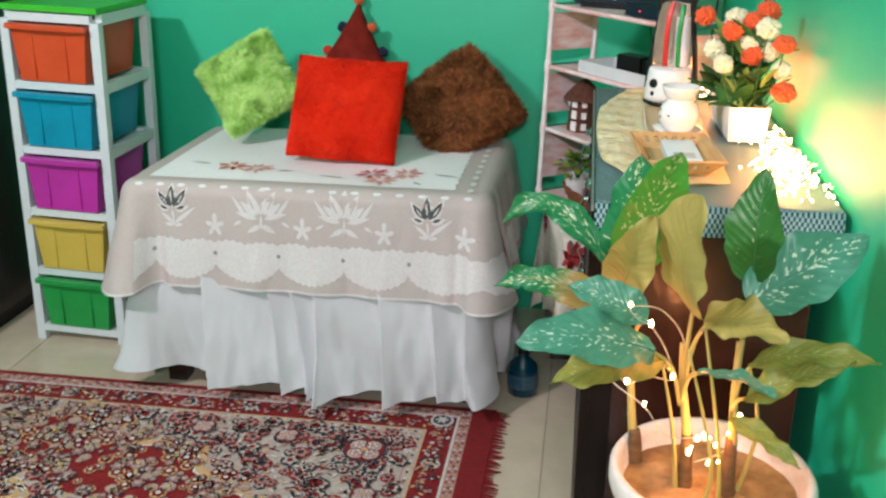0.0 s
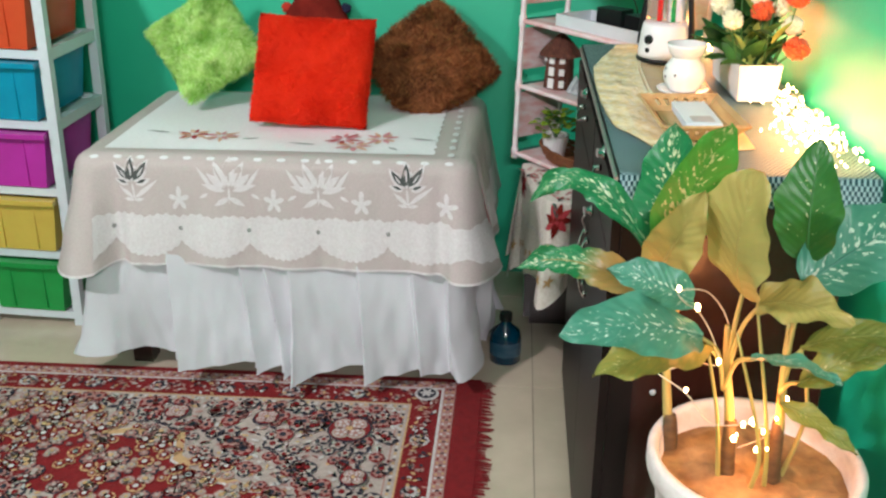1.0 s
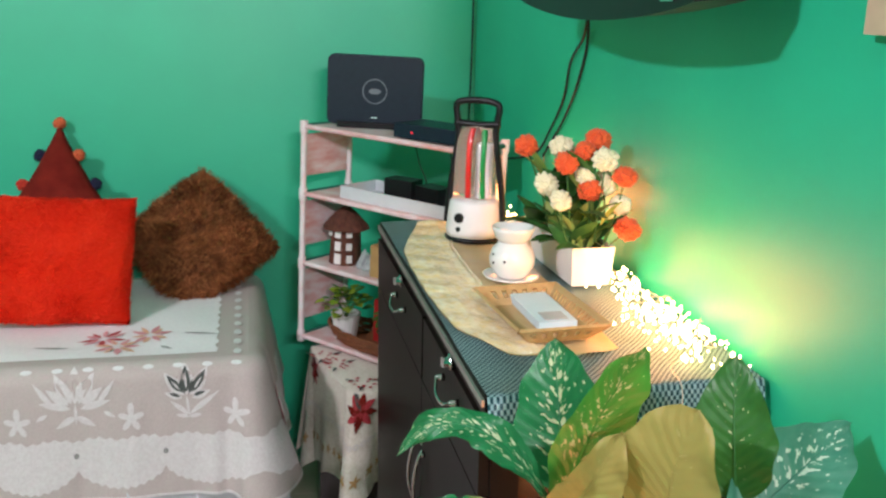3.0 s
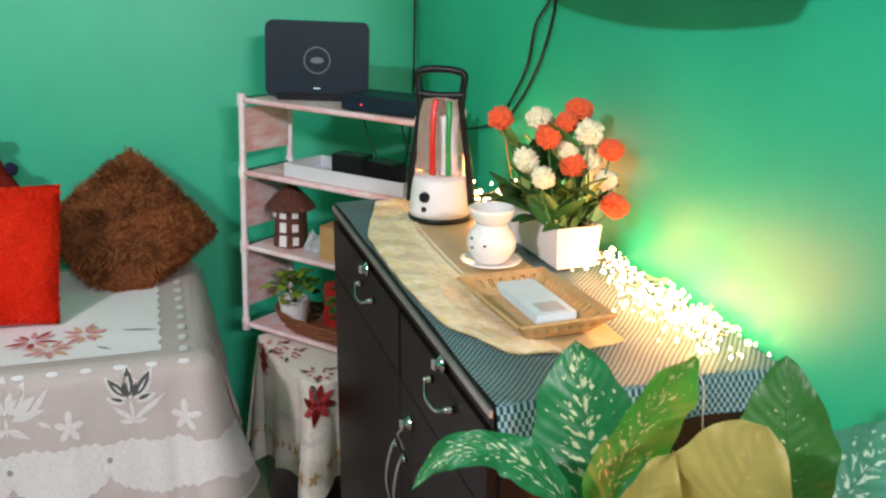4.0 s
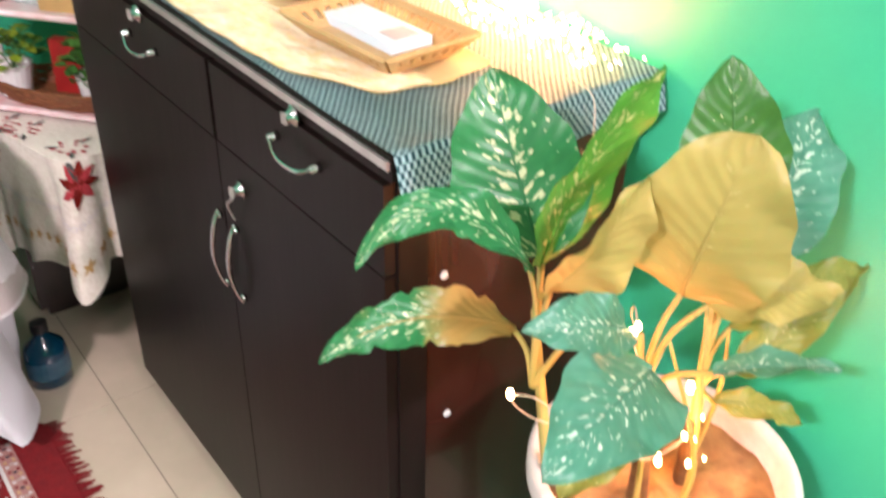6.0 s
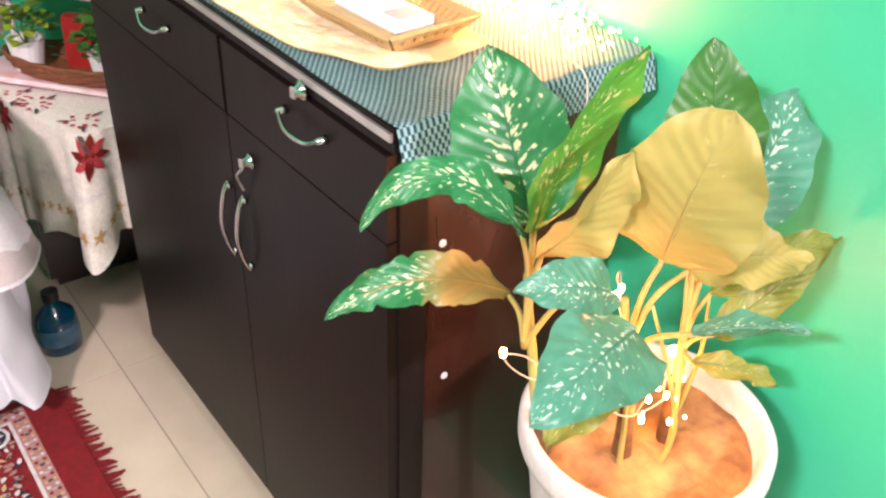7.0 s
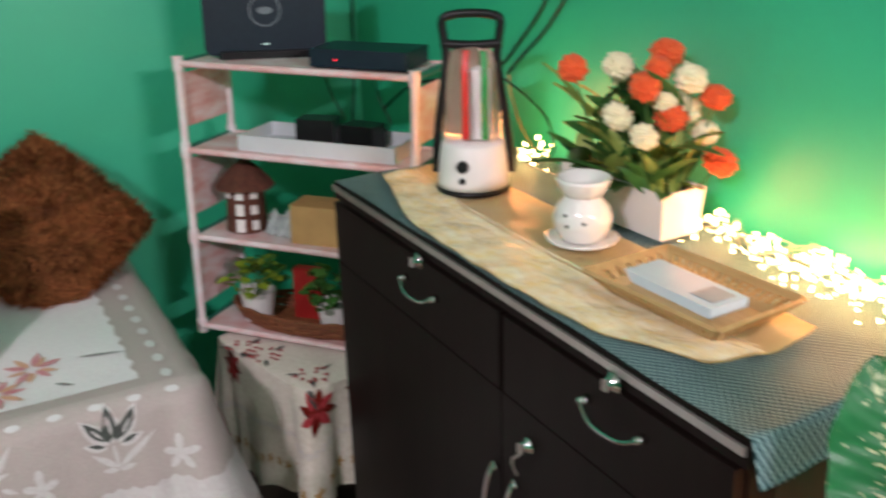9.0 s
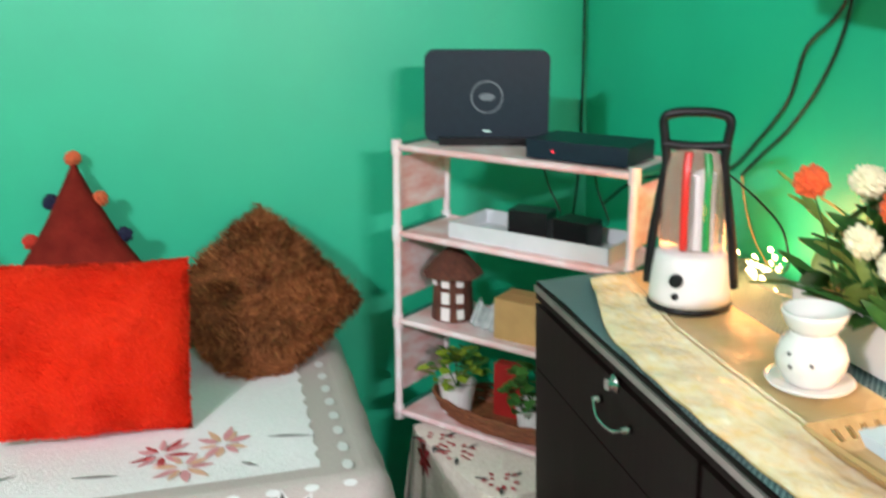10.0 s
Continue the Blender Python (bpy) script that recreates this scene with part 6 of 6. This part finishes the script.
def plant_stand():
    t = thing("plant_stand", pose(PX, PY, 0), "plain dark wooden plant stool", "stool")
    part("seat", lathe([(0.0, 0.405), (0.15, 0.405), (0.152, 0.41), (0.152, 0.43), (0.148, 0.435), (0.0, 0.435)], 36), M_DARKWOOD, t)
    for a in (45, 135, 225, 315):
        c, s = math.cos(radians(a)), math.sin(radians(a))
        part("leg", tube([(0.13 * c, 0.13 * s, 0.0), (0.12 * c, 0.12 * s, 0.2), (0.11 * c, 0.11 * s, 0.405)], 0.014, 10), M_DARKWOOD, t)


plant_stand()


def leaf(parent, base, tip, width, facing, material, arch=0.03, fold=0.25, wave=0.006, twist=0.0, shape=0.75, blunt=0.72, root=None, via=None, ragged=0.0):
    """A broad blade from base to tip (bent through via) that faces the given way; the petiole comes up from root."""
    base, tip, facing = Vector(base), Vector(tip), Vector(facing).normalized()
    d = tip - base
    L = d.length
    d.normalize()
    nrm = (facing - d * facing.dot(d)).normalized()
    middle = Vector(via) if via else (base + tip) / 2 + nrm * arch

    def spine(t):
        return base * (2 * t * t - 3 * t + 1) + middle * (4 * t - 4 * t * t) + tip * (2 * t * t - t)
    bm = bmesh.new()
    uvl = bm.loops.layers.uv.new("leaf")
    nl, nw = 30, 12
    g, uv = [], {}
    phase = base.x * 90 + tip.z * 70
    for i in range(nl + 1):
        t = i / nl
        c = spine(t)
        tang = (spine(min(1, t + 0.02)) - spine(max(0, t - 0.02))).normalized()
        side = tang.cross(facing).normalized()
        up = side.cross(tang)
        w = width / 2 * (math.sin(math.pi * t ** shape) ** blunt if 0 < t < 1 else 0.0) + 0.0012 * (1 - t)
        sd = side * math.cos(twist * t) + up * math.sin(twist * t)
        row = []
        for j in range(nw + 1):
            q = -1 + 2 * j / nw
            edge = 1 + 0.035 * math.sin(t * 23 + phase + q) + ragged * max(0.0, noise.noise(Vector((t * 17, q * 2, phase)))) * -abs(q)
            ripple = wave * (math.sin(t * 13 + q * 2 + phase) + 0.5 * math.sin(t * 29 + phase * 2)) * q * q
            p = c + sd * w * q * edge + up * (fold * w * (abs(q) ** 1.5) + ripple + 0.0012 * math.sin(t * 75 - abs(q) * 16) * (1 - abs(q)) * abs(q) * 3)
            v = bm.verts.new(p)
            uv[v] = (q, t)
            row.append(v)
        g.append(row)
    for i in range(nl):
        for j in range(nw):
            f = bm.faces.new((g[i][j], g[i][j + 1], g[i + 1][j + 1], g[i + 1][j]))
            for lp in f.loops:
                lp[uvl].uv = uv[lp.vert]
    ob = part("leaf", bm, material, parent, smooth=True)
    mid = bmesh.new()
    pts = [spine(t) - nrm * 0.0006 for t in (0, 0.25, 0.5, 0.75, 0.97)]
    tube(pts, 0.0026, 6, mid, taper=0.25, steps=3)
    part("midrib", mid, material, ob, smooth=True)
    if root is not None:
        root = Vector(root) - Vector((0, 0, 0.06))
        knee = Vector((root.x * 0.6 + base.x * 0.4, root.y * 0.6 + base.y * 0.4, root.z * 0.35 + base.z * 0.65))
        part("petiole", tube([root, knee, base + d * 0.004], 0.0038, 8, taper=0.7, steps=6), M_STEM, ob, smooth=True)
    return ob


def potted_plant():
    t = thing("potted_plant", pose(0, 0, 0), "speckled dumb cane plant with yellowing leaves in a white pot", "plant")
    h = 0.245
    pot = part("pot", lathe([(0.0, 0.0), (0.112, 0.0), (0.118, 0.008), (0.136, 0.17), (0.139, 0.2), (0.150, 0.205), (0.153, 0.215), (0.153, 0.238), (0.149, h), (0.141, h), (0.135, 0.232), (0.128, 0.19), (0.0, 0.19)], 48, at=(PX, PY, 0.4365)), M_POT, t, "white speckled round pot", smooth=True)
    rn = random.Random(7)

    def soil(u, v):
        a, r = 2 * math.pi * u, 0.131 * v
        x, y = PX + r * math.cos(a), PY + r * math.sin(a)
        q = noise.noise(Vector((x * 30, y * 30, 1))) * 0.008 + noise.noise(Vector((x * 90, y * 90, 4))) * 0.004
        return (x, y, PZ - 0.038 + q + 0.006 * (1 - v))
    bm = sheet(soil, 60, 16)
    bmesh.ops.remove_doubles(bm, verts=bm.verts, dist=1e-5)
    part("soil", bm, M_SOIL, t, "dry brown soil", smooth=True)
    for pts, r in (([(1.18, 2.095, 0.63), (1.172, 2.1, 0.74), (1.16, 2.105, 0.82), (1.155, 2.11, 0.88)], 0.009),
                   ([(1.106, 2.155, 0.63), (1.095, 2.165, 0.72), (1.085, 2.175, 0.82), (1.075, 2.18, 0.9)], 0.0085),
                   ([(1.24, 2.08, 0.63), (1.238, 2.08, 0.72), (1.232, 2.082, 0.82), (1.23, 2.085, 0.9)], 0.009),
                   ([(1.2, 2.06, 0.63), (1.205, 2.05, 0.72), (1.16, 2.077, 0.887)], 0.004), ([(1.165, 2.085, 0.63), (1.15, 2.08, 0.75), (1.125, 2.085, 0.862)], 0.004), ([(1.225, 2.065, 0.63), (1.215, 2.06, 0.74), (1.175, 2.055, 0.94)], 0.004), ([(1.25, 2.09, 0.63), (1.27, 2.08, 0.76), (1.245, 2.07, 0.872)], 0.004)):
        part("stem", tube(pts, r, 12, taper=0.42, steps=6), M_STEM, t, smooth=True)
    for x, y, top in ((1.178, 2.094, 0.735), (1.105, 2.156, 0.70), (1.24, 2.08, 0.745)):
        part("cane", tube([(x, y, 0.63), (x - 0.003, y, 0.68), (x - 0.004, y + 0.002, top)], 0.0135, 12, taper=0.62, steps=4), M_CANE, t, "brown ringed cane", smooth=True)
    s0, s1, s2 = (1.08, 2.178, 0.86), (1.16, 2.105, 0.84), (1.232, 2.082, 0.85)
    leaf(t, (1.078, 2.18, 0.96), (1.085, 2.276, 1.12), 0.136, (-0.8, -0.5, 0.25), M_LEAFG, 0.004, 0.12, 0.004, root=s0)
    leaf(t, (1.07, 2.172, 0.958), (1.126, 2.108, 1.168), 0.088, (0.1, -0.97, 0.08), M_LEAFL, -0.012, 0.2, 0.004, blunt=0.55, root=s0)
    leaf(t, (1.238, 2.085, 0.99), (1.246, 2.13, 1.143), 0.098, (-0.75, -0.62, 0.15), M_LEAFD, 0.006, 0.15, 0.003, root=s2)
    leaf(t, (1.16, 2.075, 0.945), (1.15, 2.025, 1.132), 0.138, (-0.92, -0.4, 0.05), M_LEAFY, 0.02, 0.1, 0.005, shape=0.95, blunt=0.5, root=s1)
    leaf(t, (1.062, 2.15, 0.945), (1.098, 2.085, 1.085), 0.072, (-0.1, -0.85, 0.4), M_LEAFY, 0.012, 0.45, 0.006, root=s0)
    leaf(t, (1.175, 2.055, 0.94), (1.272, 1.985, 0.95), 0.07, (0.0, -0.55, 0.85), M_LEAFY, 0.022, 0.25, 0.007, root=s1)
    leaf(t, (1.045, 2.155, 0.972), (0.878, 2.192, 1.022), 0.044, (0.15, -0.7, 0.7), M_LEAFG, 0.0, 0.18, 0.007, root=s0, via=(0.952, 2.17, 1.062), ragged=0.25)
    leaf(t, (1.07, 2.2, 0.868), (0.864, 2.238, 0.898), 0.056, (0.1, -0.75, 0.65), M_LEAFW, 0.0, 0.15, 0.008, root=s0, via=(0.955, 2.215, 0.921), ragged=0.5)
    leaf(t, (1.11, 2.056, 0.89), (0.918, 1.996, 0.918), 0.104, (-0.2, -0.45, 0.9), M_LEAFB, 0.02, 0.12, 0.005, root=s1)
    leaf(t, (1.125, 2.085, 0.862), (0.966, 2.018, 0.846), 0.085, (-0.2, -0.35, 0.9), M_LEAFYG, 0.012, 0.15, 0.006, root=s1)
    leaf(t, (1.232, 2.065, 0.965), (1.39, 2.115, 1.055), 0.104, (-0.35, -0.7, 0.6), M_LEAFB, 0.018, 0.15, 0.005, root=s2)
    leaf(t, (1.245, 2.07, 0.872), (1.405, 2.03, 0.905), 0.045, (-0.25, -0.5, 0.85), M_LEAFYG, 0.028, 0.2, 0.006, root=s2)
    leaf(t, (1.24, 2.048, 0.828), (1.372, 2.02, 0.912), 0.048, (-0.3, -0.5, 0.85), M_LEAFYG, 0.012, 0.18, 0.006, root=s2)
    leaf(t, (1.1, 2.083, 0.925), (0.982, 2.1, 0.965), 0.058, (-0.1, -0.6, 0.8), M_LEAFB, 0.014, 0.3, 0.004, root=s0)
    leaf(t, (1.225, 2.06, 0.79), (1.315, 2.0, 0.752), 0.032, (0, -0.5, 0.85), M_LEAFYG, 0.012, 0.2, 0.005, root=s2)
    leaf(t, (1.17, 2.03, 0.875), (1.262, 1.955, 0.885), 0.045, (0.1, 0.1, 1.0), M_LEAFB, 0.008, 0.2, 0.003, root=s1)


potted_plant()
lit = [(1.072, 2.05, 0.962), (1.105, 2.08, 0.921), (1.142, 2.08, 0.839), (1.08, 2.12, 0.805), (1.039, 2.167, 0.818), (1.107, 2.1, 0.779), (1.192, 2.06, 0.758), (1.246, 2.1, 0.768)]
vine = [(1.165, 2.11, 0.86), (1.15, 2.12, 0.9), (1.115, 2.09, 0.945), lit[0], (1.085, 2.06, 0.94), lit[1], (1.13, 2.09, 0.88), lit[2], (1.11, 2.11, 0.825), lit[3], (1.055, 2.15, 0.822), lit[4], (1.06, 2.15, 0.79), lit[5], (1.14, 2.07, 0.75), lit[6], (1.22, 2.085, 0.74), lit[7], (1.235, 2.11, 0.71), (1.19, 2.1, 0.69)]
rv = random.Random(6)
# the first eight bulbs are oversized: their halo of glare is put into the shape
fairy_lights([(x, y, z - 0.004) for x, y, z in vine], lit + [(1.205 + rv.gauss(0, 0.018), 2.07 + rv.gauss(0, 0.014), 0.735 + rv.gauss(0, 0.014)) for i in range(11)], "warm lit fairy lights wound through the potted plant", 3, 1.15, 8)

# ---------------------------------------------------------------- on the walls


def television():
    t = thing("television", pose(0, 0, 0), "black television on a bracket with a bowed lower edge", "television")
    y0, y1, n = 2.345, 3.105, 24

    def low(y):
        k = (y - y0) / (y1 - y0)
        return 1.522 - 0.03 * math.sin(math.pi * k) ** 0.8
    bm = bmesh.new()
    f, b = [], []
    for i in range(n + 1):
        y = y0 + (y1 - y0) * i / n
        f.append((bm.verts.new((1.265, y, low(y))), bm.verts.new((1.265, y, 1.99))))
        b.append((bm.verts.new((1.355, y, low(y) + 0.01)), bm.verts.new((1.355, y, 1.97))))
    for i in range(n):
        bm.faces.new((f[i][0], f[i + 1][0], f[i + 1][1], f[i][1]))
        bm.faces.new((b[i][1], b[i + 1][1], b[i + 1][0], b[i][0]))
        bm.faces.new((f[i + 1][0], f[i][0], b[i][0], b[i + 1][0]))
        bm.faces.new((f[i][1], f[i + 1][1], b[i + 1][1], b[i][1]))
    for i in (0, n):
        bm.faces.new((f[i][0], f[i][1], b[i][1], b[i][0]))
    part("casing", bm, M_BLACK, t, bevel=0.004)
    part("screen", cube(1.2605, 1.264, y0 + 0.03, y1 - 0.03, 1.57, 1.965), mat("dark_screen_glass", (0.006, 0.007, 0.008), None, 0.08, scale=5, coat=0.6), t, "dark glossy screen")
    part("badge", cube(1.262, 1.2645, 2.40, 2.44, 1.522, 1.527), M_CHROME, t, "small silver mark")
    part("bracket", cube(1.356, XE, 2.6, 2.85, 1.62, 1.86), M_BLACK, t)


television()


def cable(points, label, r=0.003, m=None):
    tagged(link("cable", tube(points, r, 8, steps=8), m or M_BLACK, smooth=True), label, "cable", "cables on the wall")


cable([(1.4, 3.09, 1.56), (1.42, 3.15, 1.46), (1.422, 3.235, 1.395), (1.423, 3.275, 1.308), (1.422, 3.36, 1.225), (1.421, 3.44, 1.165), (1.415, 3.56, 1.13), (1.4, 3.66, 1.11), (1.36, 3.72, 1.09), (1.3, 3.74, 1.04)], "black cable hanging from the television to the rack")
cable([(1.4, 3.1, 1.57), (1.423, 3.14, 1.45), (1.424, 3.19, 1.35), (1.423, 3.265, 1.265), (1.424, 3.345, 1.205), (1.422, 3.40, 1.16)], "black cable looping beside another one")
cable([(1.424, 3.40, 1.16), (1.424, 3.39, 1.12), (1.422, 3.35, 1.06), (1.41, 3.28, TZ + 0.006)], "thin brown lead running down to the lights", 0.0015, M_CARD)
cable([(1.415, 4.146, 2.6), (1.416, 4.147, 1.8), (1.414, 4.146, 1.3), (1.40, 4.13, 1.05), (1.36, 4.08, 0.9)], "thin black cable down the corner of the walls", 0.003)
cable([(1.42, 3.46, 1.16), (1.415, 3.33, 1.13), (1.412, 3.25, 1.1), (1.41, 3.22, 1.05), (1.405, 3.23, TZ + 0.006)], "black lead drooping behind the lantern", 0.002)
t = thing("switch_board", pose(XE, 2.11, 1.575), "beige switch board on the green wall", "switch board")
part("plate", cube(-0.022, 0.0, -0.1, 0.1, -0.085, 0.085), M_SWITCH, t, bevel=0.004)
for y in (-0.05, 0.0, 0.05):
    part("switch", cube(-0.028, -0.0225, y - 0.014, y + 0.014, -0.02, 0.022), M_WHITEPL, t, bevel=0.002)

# ---------------------------------------------------------------- floor tiles
TS = 0.6
y = 3.945 - 8 * TS
while y < YN:
    x = 0.93 - 5 * TS
    while x < XE:
        x0, x1, y0, y1 = max(x + 0.0015, XW), min(x + TS - 0.0015, XE), max(y + 0.0015, YS), min(y + TS - 0.0015, YN)
        if x1 - x0 > 0.01 and y1 - y0 > 0.01:
            link("tile", cube(x0, x1, y0, y1, -0.012, 0.0), M_TILE, floor)
        x += TS
    y += TS
